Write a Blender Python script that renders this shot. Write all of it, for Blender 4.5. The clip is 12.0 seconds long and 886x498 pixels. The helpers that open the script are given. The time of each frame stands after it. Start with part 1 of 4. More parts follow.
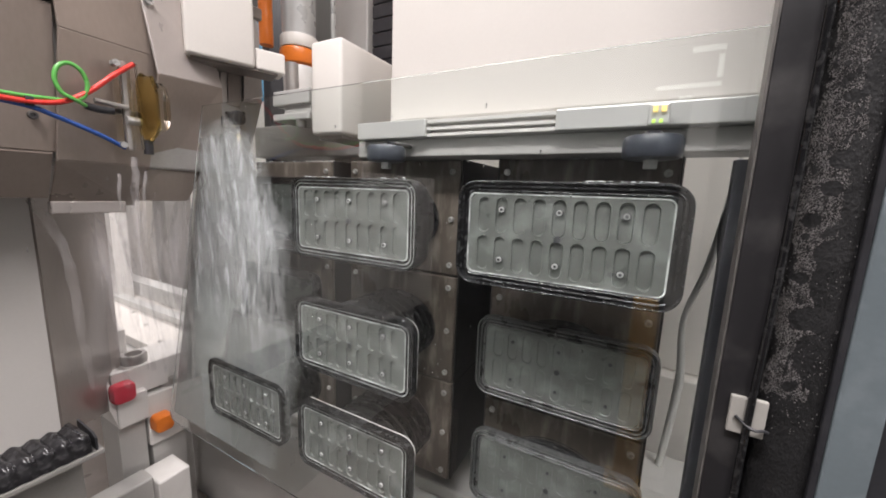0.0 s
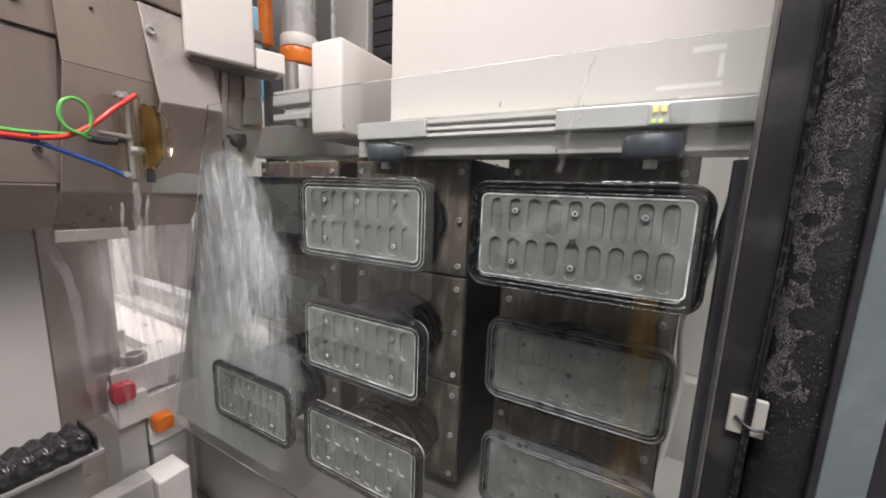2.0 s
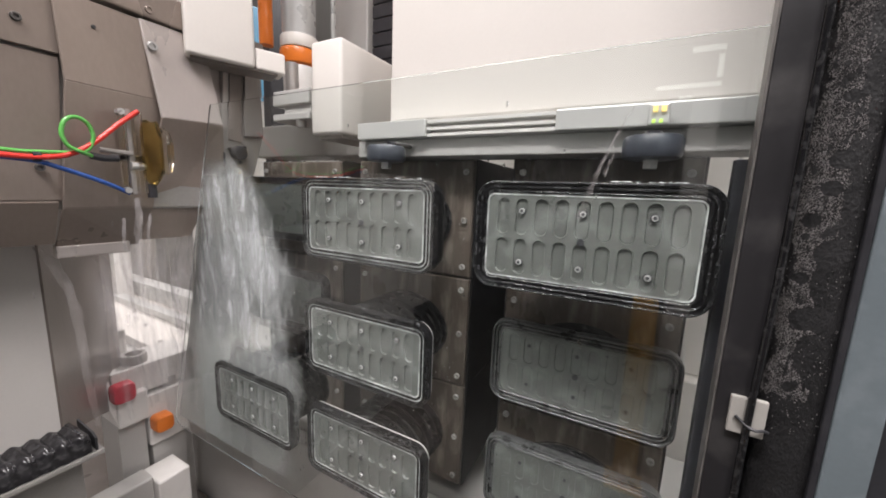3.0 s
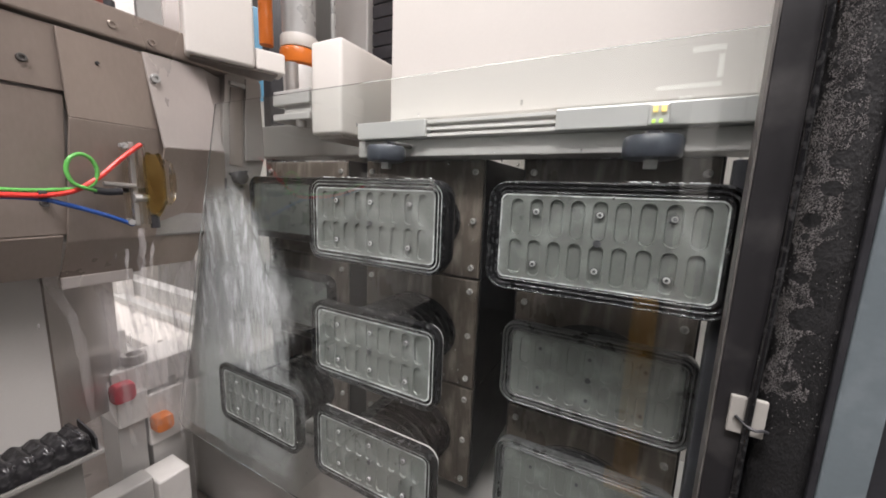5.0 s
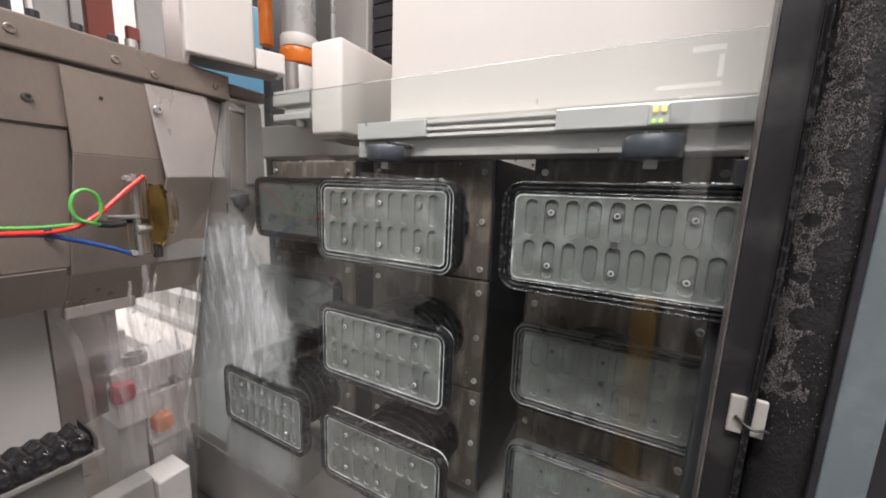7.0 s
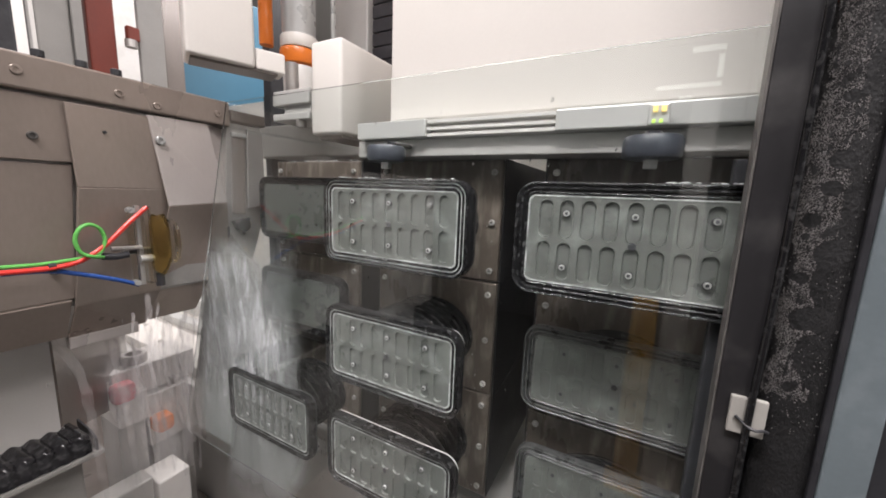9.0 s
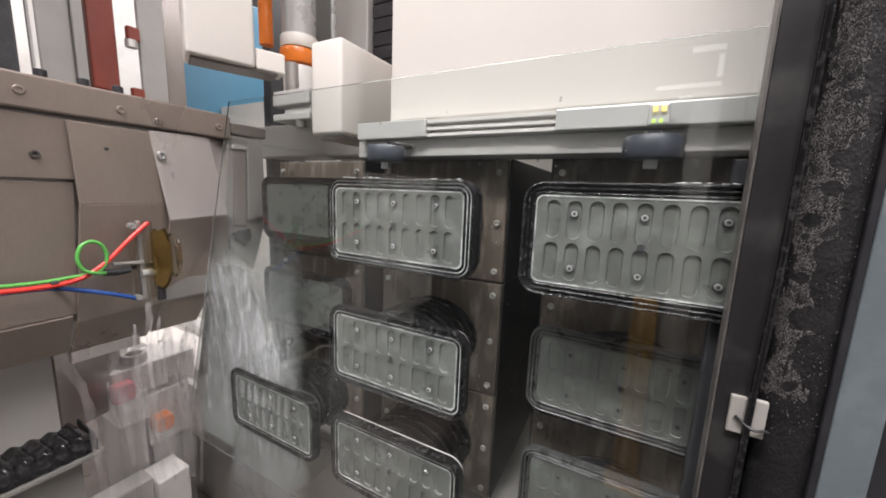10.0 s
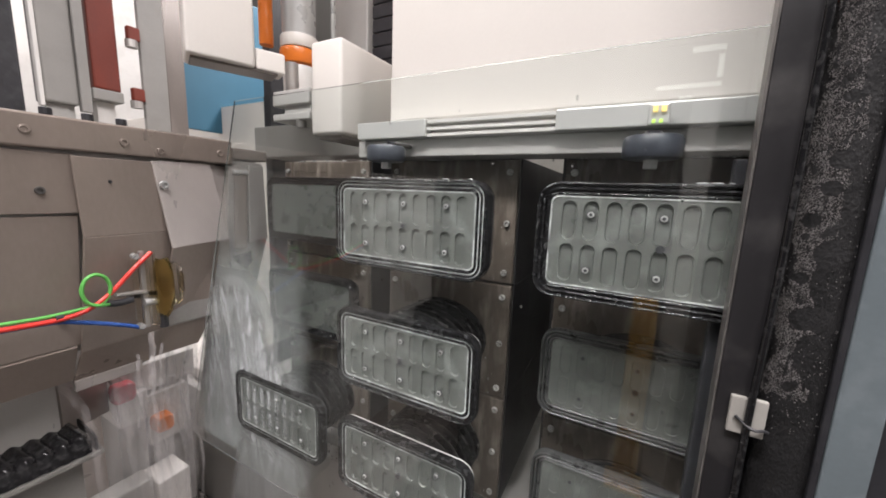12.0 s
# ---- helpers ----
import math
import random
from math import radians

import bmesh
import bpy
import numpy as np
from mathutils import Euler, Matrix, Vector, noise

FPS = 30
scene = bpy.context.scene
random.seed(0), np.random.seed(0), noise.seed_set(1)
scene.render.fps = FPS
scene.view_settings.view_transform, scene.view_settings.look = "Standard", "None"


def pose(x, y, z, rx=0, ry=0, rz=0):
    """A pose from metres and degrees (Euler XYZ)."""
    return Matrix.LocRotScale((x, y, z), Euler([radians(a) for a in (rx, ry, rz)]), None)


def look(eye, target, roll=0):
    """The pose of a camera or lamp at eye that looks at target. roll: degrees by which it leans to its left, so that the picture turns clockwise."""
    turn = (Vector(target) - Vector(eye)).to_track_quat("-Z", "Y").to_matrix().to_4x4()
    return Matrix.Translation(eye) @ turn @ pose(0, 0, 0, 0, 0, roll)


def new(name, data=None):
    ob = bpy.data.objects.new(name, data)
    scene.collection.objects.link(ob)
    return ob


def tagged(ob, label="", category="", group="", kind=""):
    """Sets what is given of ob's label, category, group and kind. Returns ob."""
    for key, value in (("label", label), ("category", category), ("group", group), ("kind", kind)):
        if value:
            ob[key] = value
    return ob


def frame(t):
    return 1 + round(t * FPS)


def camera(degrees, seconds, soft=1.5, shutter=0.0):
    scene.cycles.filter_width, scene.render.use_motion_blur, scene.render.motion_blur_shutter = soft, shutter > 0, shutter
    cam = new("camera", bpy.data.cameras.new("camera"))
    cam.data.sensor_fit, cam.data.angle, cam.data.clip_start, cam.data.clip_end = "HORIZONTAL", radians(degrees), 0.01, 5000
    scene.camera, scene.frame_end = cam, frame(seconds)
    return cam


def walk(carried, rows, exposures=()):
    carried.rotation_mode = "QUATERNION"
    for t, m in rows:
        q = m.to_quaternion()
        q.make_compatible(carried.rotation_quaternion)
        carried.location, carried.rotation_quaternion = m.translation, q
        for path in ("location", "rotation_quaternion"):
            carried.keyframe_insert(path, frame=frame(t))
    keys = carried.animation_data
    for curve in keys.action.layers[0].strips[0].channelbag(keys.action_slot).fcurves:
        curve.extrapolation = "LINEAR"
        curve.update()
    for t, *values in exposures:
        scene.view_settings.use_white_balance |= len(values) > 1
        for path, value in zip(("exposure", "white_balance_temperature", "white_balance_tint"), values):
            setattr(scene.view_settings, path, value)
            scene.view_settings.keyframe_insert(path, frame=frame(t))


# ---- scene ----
cam = camera(102.9, 12.0, soft=1.8)
EYE = pose(0, -0.35, 1.5, 0, 0, 27.857) @ pose(0, 0, 0, 90 - 9.013) @ pose(0, 0, 0, 0, 0, 2.155)
walk(cam, [(0, EYE), (12, EYE)], exposures=[(0, 0.0), (12, 0.0)])

FEED = 0.00715          # metres a second by which glass and suction units go along +x


def sunk(t):
    """How far the grinding head has gone down at t seconds."""
    return 0.0045 + 0.017 * t if t < 0.5 else 0.0223 * t


# ---------------------------------------------------------------- light
world = bpy.data.worlds.new("hall_air")
scene.world = world
world.use_nodes = True
world.node_tree.nodes["Background"].inputs[0].default_value = (0.9, 0.95, 1.0, 1)
world.node_tree.nodes["Background"].inputs[1].default_value = 0.3


def area_lamp(name, x, y, z, sx, sy, power, colour=(1.0, 0.94, 0.95), target=None):
    data = bpy.data.lights.new(name, "AREA")
    data.shape, data.size, data.size_y, data.energy, data.color = "RECTANGLE", sx, sy, power, colour
    ob = new(name, data)
    ob.matrix_world = look((x, y, z), target) if target else pose(x, y, z)
    return ob


# unseen luminaires assumed under the hall ceiling, placed to light the parts: x, y, watts
LUMINAIRES = [(0.0, -1.15, 80), (-1.5, -1.9, 18), (1.4, -0.5, 42), (-1.6, 1.6, 54), (0.3, 1.9, 62), (-3.2, 0.3, 38)]
for lx, ly, watts in LUMINAIRES:
    area_lamp("luminaire_light", lx, ly, 3.38, 1.5, 0.35, watts)


# ---------------------------------------------------------------- materials
def material(name, colour, rough=0.5, metal=0.0, vary=0.12, scale=18.0, bump=0.15, fine=220.0, stretch=(1, 1, 1),
             stain=None, stain_amount=0.0, stain_scale=6.0, coat=0.0, rough_vary=0.15, bump_size=0.002, per_object=0.0, patch=0.0):
    """Colour with variation at two scales, blotchy roughness, fine relief and stains."""
    m = bpy.data.materials.new(name)
    m.use_nodes = True
    n, l = m.node_tree.nodes, m.node_tree.links
    b = n["Principled BSDF"]
    tc = n.new("ShaderNodeTexCoord")
    mp = n.new("ShaderNodeMapping")
    mp.inputs["Scale"].default_value = stretch
    l.new(tc.outputs["Object"], mp.inputs["Vector"])

    def noise_tex(sc, detail):
        t = n.new("ShaderNodeTexNoise")
        t.inputs["Scale"].default_value, t.inputs["Detail"].default_value = sc, detail
        l.new(mp.outputs["Vector"], t.inputs["Vector"])
        return t

    big, small = noise_tex(scale, 5.0), noise_tex(fine, 3.0)
    mixf = n.new("ShaderNodeMath")
    mixf.operation = "MULTIPLY_ADD"
    l.new(small.outputs["Fac"], mixf.inputs[0])
    mixf.inputs[1].default_value = 0.35
    l.new(big.outputs["Fac"], mixf.inputs[2])
    ramp = n.new("ShaderNodeValToRGB")
    lo = [max(0.0, c * (1 - vary)) for c in colour]
    hi = [min(1.0, c * (1 + vary)) for c in colour]
    ramp.color_ramp.elements[0].position, ramp.color_ramp.elements[1].position = 0.42, 0.92
    ramp.color_ramp.elements[0].color, ramp.color_ramp.elements[1].color = (*lo, 1), (*hi, 1)
    l.new(mixf.outputs[0], ramp.inputs["Fac"])
    out = ramp.outputs["Color"]
    if per_object:
        info = n.new("ShaderNodeObjectInfo")
        hsv = n.new("ShaderNodeHueSaturation")
        mr = n.new("ShaderNodeMapRange")
        mr.inputs["To Min"].default_value, mr.inputs["To Max"].default_value = 1 - per_object, 1 + per_object
        l.new(info.outputs["Random"], mr.inputs["Value"])
        l.new(mr.outputs["Result"], hsv.inputs["Value"])
        l.new(out, hsv.inputs["Color"])
        out = hsv.outputs["Color"]
    if stain:
        st = noise_tex(stain_scale, 8.0)
        sr = n.new("ShaderNodeValToRGB")
        sr.color_ramp.elements[0].position, sr.color_ramp.elements[1].position = (0.50, 0.62) if patch else (0.5, 0.68)
        l.new(st.outputs["Fac"], sr.inputs["Fac"])
        am = n.new("ShaderNodeMath")
        am.operation = "MULTIPLY"
        am.inputs[1].default_value = stain_amount
        l.new(sr.outputs["Color"], am.inputs[0])
        if patch:
            pt = noise_tex(patch, 3.0)
            pr = n.new("ShaderNodeMapRange")
            pr.inputs["From Min"].default_value, pr.inputs["From Max"].default_value = 0.45, 0.60
            l.new(pt.outputs["Fac"], pr.inputs["Value"])
            pm = n.new("ShaderNodeMath")
            pm.operation = "MULTIPLY"
            pm.inputs[1].default_value = stain_amount
            l.new(pr.outputs["Result"], pm.inputs[0])
            l.new(pm.outputs[0], am.inputs[1])
        mx = n.new("ShaderNodeMix")
        mx.data_type = "RGBA"
        l.new(am.outputs[0], mx.inputs["Factor"])
        l.new(out, mx.inputs["A"])
        mx.inputs["B"].default_value = (*stain, 1)
        out = mx.outputs["Result"]
    l.new(out, b.inputs["Base Color"])
    rr = n.new("ShaderNodeMapRange")
    rr.inputs["To Min"].default_value, rr.inputs["To Max"].default_value = max(0.02, rough - rough_vary), min(1.0, rough + rough_vary)
    l.new(big.outputs["Fac"], rr.inputs["Value"])
    l.new(rr.outputs["Result"], b.inputs["Roughness"])
    b.inputs["Metallic"].default_value = metal
    b.inputs["Coat Weight"].default_value = coat
    b.inputs["Coat Roughness"].default_value = 0.12
    if bump:
        bp = n.new("ShaderNodeBump")
        bp.inputs["Strength"].default_value, bp.inputs["Distance"].default_value = bump, bump_size
        l.new(mixf.outputs[0], bp.inputs["Height"])
        l.new(bp.outputs["Normal"], b.inputs["Normal"])
    return m


def glowing(name, colour, strength):
    m = bpy.data.materials.new(name)
    m.use_nodes = True
    b = m.node_tree.nodes["Principled BSDF"]
    b.inputs["Base Color"].default_value = (*colour, 1)
    b.inputs["Emission Color"].default_value = (*colour, 1)
    b.inputs["Emission Strength"].default_value = strength
    return m


def clear(name, tint, rough=0.0, ior=1.5):
    m = bpy.data.materials.new(name)
    m.use_nodes = True
    b = m.node_tree.nodes["Principled BSDF"]
    b.inputs["Base Color"].default_value = (*tint, 1)
    b.inputs["Roughness"].default_value = rough
    b.inputs["IOR"].default_value = ior
    b.inputs["Transmission Weight"].default_value = 1.0
    return m


def watery(name, cover, scale, stretch, low, high, white=(0.8, 0.8, 0.8)):
    """Broken white water: see-through between streaks, cloudy and glossy in them."""
    m = bpy.data.materials.new(name)
    m.use_nodes = True
    n, l = m.node_tree.nodes, m.node_tree.links
    b = n["Principled BSDF"]
    b.inputs["Base Color"].default_value = (*white, 1)
    b.inputs["Roughness"].default_value = 0.18
    b.inputs["Subsurface Weight"].default_value = 0.0
    tc, mp = n.new("ShaderNodeTexCoord"), n.new("ShaderNodeMapping")
    mp.inputs["Scale"].default_value = stretch
    l.new(tc.outputs["Object"], mp.inputs["Vector"])
    t = n.new("ShaderNodeTexNoise")
    t.inputs["Scale"].default_value, t.inputs["Detail"].default_value, t.inputs["Distortion"].default_value = scale, 6.0, 0.6
    l.new(mp.outputs["Vector"], t.inputs["Vector"])
    at = n.new("ShaderNodeAttribute")
    at.attribute_name = "wetness"
    r = n.new("ShaderNodeMapRange")
    r.inputs["From Min"].default_value, r.inputs["From Max"].default_value = low, high
    r.inputs["To Min"].default_value, r.inputs["To Max"].default_value = 0.0, cover
    l.new(t.outputs["Fac"], r.inputs["Value"])
    mu = n.new("ShaderNodeMath")
    mu.operation = "MULTIPLY"
    l.new(r.outputs["Result"], mu.inputs[0])
    l.new(at.outputs["Fac"], mu.inputs[1])
    tr = n.new("ShaderNodeBsdfTransparent")
    mix = n.new("ShaderNodeMixShader")
    l.new(mu.outputs[0], mix.inputs["Fac"])
    l.new(tr.outputs[0], mix.inputs[1])
    l.new(b.outputs[0], mix.inputs[2])
    bp = n.new("ShaderNodeBump")
    bp.inputs["Strength"].default_value, bp.inputs["Distance"].default_value = 0.6, 0.004
    l.new(t.outputs["Fac"], bp.inputs["Height"])
    l.new(bp.outputs["Normal"], b.inputs["Normal"])
    l.new(mix.outputs[0], n["Material Output"].inputs["Surface"])
    return m


WHITE = material("white_enamel", (0.75, 0.715, 0.67), 0.38, vary=0.03, scale=5, bump=0.04, stain=(0.62, 0.58, 0.53), stain_amount=0.12, stain_scale=9)
OFFWHITE = material("off_white_paint", (0.72, 0.70, 0.67), 0.45, vary=0.05, scale=7, bump=0.06, stain=(0.5, 0.47, 0.44), stain_amount=0.3, stain_scale=14)
GREY_PAINT = material("light_grey_paint", (0.46, 0.45, 0.43), 0.5, vary=0.07, scale=8, bump=0.06, stain=(0.32, 0.30, 0.28), stain_amount=0.35)
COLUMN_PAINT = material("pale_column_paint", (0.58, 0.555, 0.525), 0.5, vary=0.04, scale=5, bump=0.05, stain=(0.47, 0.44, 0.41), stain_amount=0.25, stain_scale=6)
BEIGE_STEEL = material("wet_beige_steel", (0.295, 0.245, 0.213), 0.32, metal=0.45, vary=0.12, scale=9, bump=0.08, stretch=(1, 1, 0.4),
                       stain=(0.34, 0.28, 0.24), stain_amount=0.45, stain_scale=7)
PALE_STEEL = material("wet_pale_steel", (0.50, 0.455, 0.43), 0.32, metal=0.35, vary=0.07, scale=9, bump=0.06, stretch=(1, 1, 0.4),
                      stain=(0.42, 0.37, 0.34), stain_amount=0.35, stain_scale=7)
DULL_STEEL = material("dull_steel", (0.40, 0.38, 0.36), 0.4, metal=0.6, vary=0.12, scale=14, bump=0.08)
BRIGHT_STEEL = material("bright_steel", (0.48, 0.48, 0.47), 0.30, metal=0.45, vary=0.08, scale=30, bump=0.03)
ALUMINIUM = material("anodised_aluminium", (0.62, 0.62, 0.60), 0.38, metal=0.3, vary=0.05, scale=12, bump=0.05, stretch=(0.3, 1, 1))
BLOCK = material("stained_dark_block", (0.084, 0.069, 0.056), 0.31, vary=0.4, scale=11, bump=0.25, stretch=(1, 1, 0.28),
                 stain=(0.30, 0.26, 0.225), stain_amount=0.6, stain_scale=48, per_object=0.12)
# pale specks in the rubber paint water glints as well as residue
RUBBER = material("wet_black_rubber", (0.009, 0.009, 0.010), 0.16, vary=0.3, scale=40, bump=0.12, stain=(0.16, 0.16, 0.16), stain_amount=0.22, stain_scale=160)
BELLOWS = material("wet_ribbed_rubber", (0.014, 0.014, 0.015), 0.12, vary=0.4, scale=50, bump=0.25, stain=(0.09, 0.09, 0.088), stain_amount=0.2, stain_scale=60, rough_vary=0.08)
RIB_GLINT_RUBBER = material("rib_glint_rubber", (0.022, 0.022, 0.022), 0.14, vary=0.8, scale=70, bump=0.3, stain=(0.17, 0.17, 0.165), stain_amount=0.35, stain_scale=90)
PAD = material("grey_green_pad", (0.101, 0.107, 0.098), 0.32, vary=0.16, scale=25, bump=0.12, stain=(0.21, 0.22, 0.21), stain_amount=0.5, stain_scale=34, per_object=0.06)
GAP_SHADE_BLACK = material("gap_shade_black", (0.008, 0.008, 0.009), 0.5, vary=0.4, scale=14, bump=0.1, stain=(0.05, 0.045, 0.04), stain_amount=0.3, stain_scale=25)
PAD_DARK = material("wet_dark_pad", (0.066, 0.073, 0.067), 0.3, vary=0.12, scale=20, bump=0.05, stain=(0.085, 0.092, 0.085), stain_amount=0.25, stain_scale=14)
BLACK_PAINT = material("black_paint", (0.028, 0.028, 0.032), 0.42, vary=0.3, scale=20, bump=0.1, stain=(0.09, 0.09, 0.09), stain_amount=0.2, stain_scale=30)
POST_GREY = material("scuffed_dark_grey", (0.018, 0.0172, 0.019), 0.45, vary=0.2, scale=16, bump=0.12, stain=(0.13, 0.125, 0.12), stain_amount=0.3, stain_scale=20)
BLUE_GREY = material("blue_grey_paint", (0.15, 0.18, 0.195), 0.4, vary=0.08, scale=9, bump=0.1, stain=(0.35, 0.38, 0.40), stain_amount=0.25, stain_scale=30)
WHEEL = material("slate_polyurethane", (0.040, 0.045, 0.056), 0.34, vary=0.2, scale=30, bump=0.1)
ORANGE = material("orange_plastic", (0.78, 0.20, 0.025), 0.32, vary=0.08, scale=20, bump=0.04)
OCHRE = material("ochre_yellow_paint", (0.50, 0.27, 0.04), 0.45, vary=0.1, scale=12, bump=0.08, stain=(0.30, 0.17, 0.05), stain_amount=0.3)
RED = material("red_plastic", (0.52, 0.035, 0.06), 0.3, vary=0.1, scale=20, bump=0.03)
RUST_RED = material("rust_red_paint", (0.15, 0.020, 0.008), 0.6, vary=0.2, scale=9, bump=0.15, stretch=(1, 1, 0.3))
BLUE = material("sky_blue_panel", (0.042, 0.150, 0.235), 0.5, vary=0.08, scale=5, bump=0.05)
TUBE_RED = material("red_tube", (0.72, 0.045, 0.035), 0.28, vary=0.1, scale=30, bump=0.02)
TUBE_GREEN = material("green_tube", (0.13, 0.46, 0.10), 0.28, vary=0.1, scale=30, bump=0.02)
TUBE_BLUE = material("blue_tube", (0.035, 0.10, 0.36), 0.28, vary=0.1, scale=30, bump=0.02)
CONCRETE = material("dark_concrete_floor", (0.060, 0.058, 0.055), 0.6, vary=0.12, scale=3, bump=0.1)
PLASTER = material("hall_wall_paint", (0.66, 0.65, 0.63), 0.8, vary=0.04, scale=2, bump=0.05)
DARK_PLASTER = material("dark_wall_paint", (0.07, 0.07, 0.072), 0.8, vary=0.08, scale=2, bump=0.05)
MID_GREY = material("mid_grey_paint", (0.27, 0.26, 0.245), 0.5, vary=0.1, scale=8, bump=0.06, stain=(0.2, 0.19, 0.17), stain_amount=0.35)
WORN_LIT_RIM = material("worn_lit_rim", (0.36, 0.37, 0.36), 0.25, vary=0.7, scale=45, bump=0.2)
DARK_BOLT = material("tarnished_bolt", (0.20, 0.19, 0.18), 0.35, metal=0.5, vary=0.3, scale=60, bump=0.1, per_object=0.4)
PALE_BOLT = material("limed_bolt", (0.42, 0.41, 0.39), 0.4, metal=0.3, vary=0.4, scale=80, bump=0.15, per_object=0.25)
# grey paints in the veil of reflections over the right column's drawn-back lips
GREY_LIP = material("veiled_grey_rubber", (0.055, 0.056, 0.055), 0.3, vary=0.5, scale=60, bump=0.15, stain=(0.14, 0.14, 0.135), stain_amount=0.4, stain_scale=110)
# brown for wet steel, and for faces whose shade is put into the colour
WET_SHADE_BROWN = material("wet_shade_brown_steel", (0.20, 0.172, 0.155), 0.32, metal=0.2, vary=0.15, scale=8, bump=0.08, stretch=(1, 1, 0.3), stain=(0.28, 0.25, 0.23), stain_amount=0.4, stain_scale=9)
TIE_WHITE = material("white_nylon", (0.40, 0.385, 0.355), 0.45, vary=0.06, scale=60, bump=0.05)
GLASS = clear("float_glass", (0.942, 0.982, 0.970))
ACRYLIC = clear("amber_clear_plastic", (0.95, 0.92, 0.86), 0.15, 1.3)
AMBER = clear("amber_resin", (0.76, 0.57, 0.20), 0.25, 1.2)
LAMP_GLOW = glowing("lamp_diffuser", (1.0, 0.95, 0.9), 3.0)
PANE_GLOW = glowing("bright_daylight_pane", (0.95, 1.0, 0.98), 1.4)
LED_YELLOW = glowing("yellow_led", (1.0, 0.74, 0.26), 0.7)
LED_GREEN = glowing("green_led", (0.55, 0.85, 0.15), 0.55)


# ---------------------------------------------------------------- mesh helpers
def part(name, bm, mat, parent=None, label="", smooth=None):
    """Link a bmesh as one mesh object, under a thing or a part."""
    bmesh.ops.recalc_face_normals(bm, faces=bm.faces)
    me = bpy.data.meshes.new(name)
    bm.to_mesh(me)
    bm.free()
    me.materials.append(mat)
    if smooth is not None:
        me.shade_smooth()
        me.set_sharp_from_angle(angle=radians(smooth))
    ob = new(name, me)
    ob.parent = parent
    if label:
        ob["label"] = label
    return ob


def thing(name, m, label, category, group="", kind=""):
    ob = new(name)
    ob.empty_display_size = 0.02
    ob.matrix_world = m
    return tagged(ob, label, category, group, kind)


def box(x0, x1, y0, y1, z0, z1, bevel=0.0, bm=None, seg=2):
    b = bmesh.new()
    bmesh.ops.create_cube(b, size=1.0, matrix=Matrix.Translation(((x0 + x1) / 2, (y0 + y1) / 2, (z0 + z1) / 2))
                          @ Matrix.Diagonal((x1 - x0, y1 - y0, z1 - z0, 1)))
    if bevel:
        bmesh.ops.bevel(b, geom=b.edges[:], offset=bevel, segments=seg, affect="EDGES", profile=0.5)
    return merged(bm, b)


def merged(bm, b):
    """Join b into bm, if there is one."""
    if bm is None:
        return b
    tmp = bpy.data.meshes.new("tmp")
    b.to_mesh(tmp)
    b.free()
    bm.from_mesh(tmp)
    bpy.data.meshes.remove(tmp)
    return bm


def rod(p0, p1, r, seg=20, bm=None, r2=None, bevel=0.0):
    p0, p1 = Vector(p0), Vector(p1)
    b = bmesh.new()
    d = p1 - p0
    m = Matrix.Translation((p0 + p1) / 2) @ d.to_track_quat("Z", "Y").to_matrix().to_4x4()
    bmesh.ops.create_cone(b, cap_ends=True, segments=seg, radius1=r, radius2=r if r2 is None else r2, depth=d.length, matrix=m)
    if bevel:
        rim = [e for e in b.edges if any(len(f.verts) > 4 for f in e.link_faces)]
        bmesh.ops.bevel(b, geom=rim, offset=bevel, segments=2, affect="EDGES", profile=0.5)
    return merged(bm, b)


def slab(points, thickness, bm=None, bevel=0.0):
    """A plate: a flat polygon of 3D points, given a thickness along its normal (backwards from the face)."""
    b = bmesh.new()
    vs = [b.verts.new(q) for q in points]
    f = b.faces.new(vs)
    f.normal_update()
    n = f.normal.copy()
    ret = bmesh.ops.extrude_face_region(b, geom=[f])
    for v in ret["geom"]:
        if isinstance(v, bmesh.types.BMVert):
            v.co -= n * thickness
    if bevel:
        bmesh.ops.recalc_face_normals(b, faces=b.faces)
        bmesh.ops.bevel(b, geom=b.edges[:], offset=bevel, segments=2, affect="EDGES", profile=0.5)
    return merged(bm, b)


def tube(points, r, seg=10, bm=None, steps=6, radii=None):
    """A round hose through the points, smoothed by Catmull-Rom."""
    pts = [Vector(q) for q in points]
    pts = [pts[0] * 2 - pts[1]] + pts + [pts[-1] * 2 - pts[-2]]
    line, rad = [], []
    for i in range(1, len(pts) - 2):
        a, b_, c, d = pts[i - 1:i + 3]
        for k in range(steps):
            t = k / steps
            line.append(0.5 * ((2 * b_) + (c - a) * t + (2 * a - 5 * b_ + 4 * c - d) * t * t + (3 * b_ - a - 3 * c + d) * t ** 3))
            rad.append(r if radii is None else radii[i - 1] * (1 - t) + radii[i] * t)
    line.append(pts[-2])
    rad.append(r if radii is None else radii[-1])
    b = bmesh.new()
    rings = []
    up = Vector((0.13, 0.31, 0.94)).normalized()
    for i, q in enumerate(line):
        d = (line[min(i + 1, len(line) - 1)] - line[max(i - 1, 0)]).normalized()
        u = d.cross(up)
        u = (u if u.length > 1e-4 else d.cross(Vector((1, 0, 0)))).normalized()
        w = d.cross(u)
        rings.append([b.verts.new(q + rad[i] * (math.cos(2 * math.pi * k / seg) * u + math.sin(2 * math.pi * k / seg) * w)) for k in range(seg)])
    for r0, r1 in zip(rings, rings[1:]):
        for k in range(seg):
            b.faces.new((r0[k], r0[(k + 1) % seg], r1[(k + 1) % seg], r1[k]))
    b.faces.new(rings[0])
    b.faces.new(rings[-1])
    return merged(bm, b)


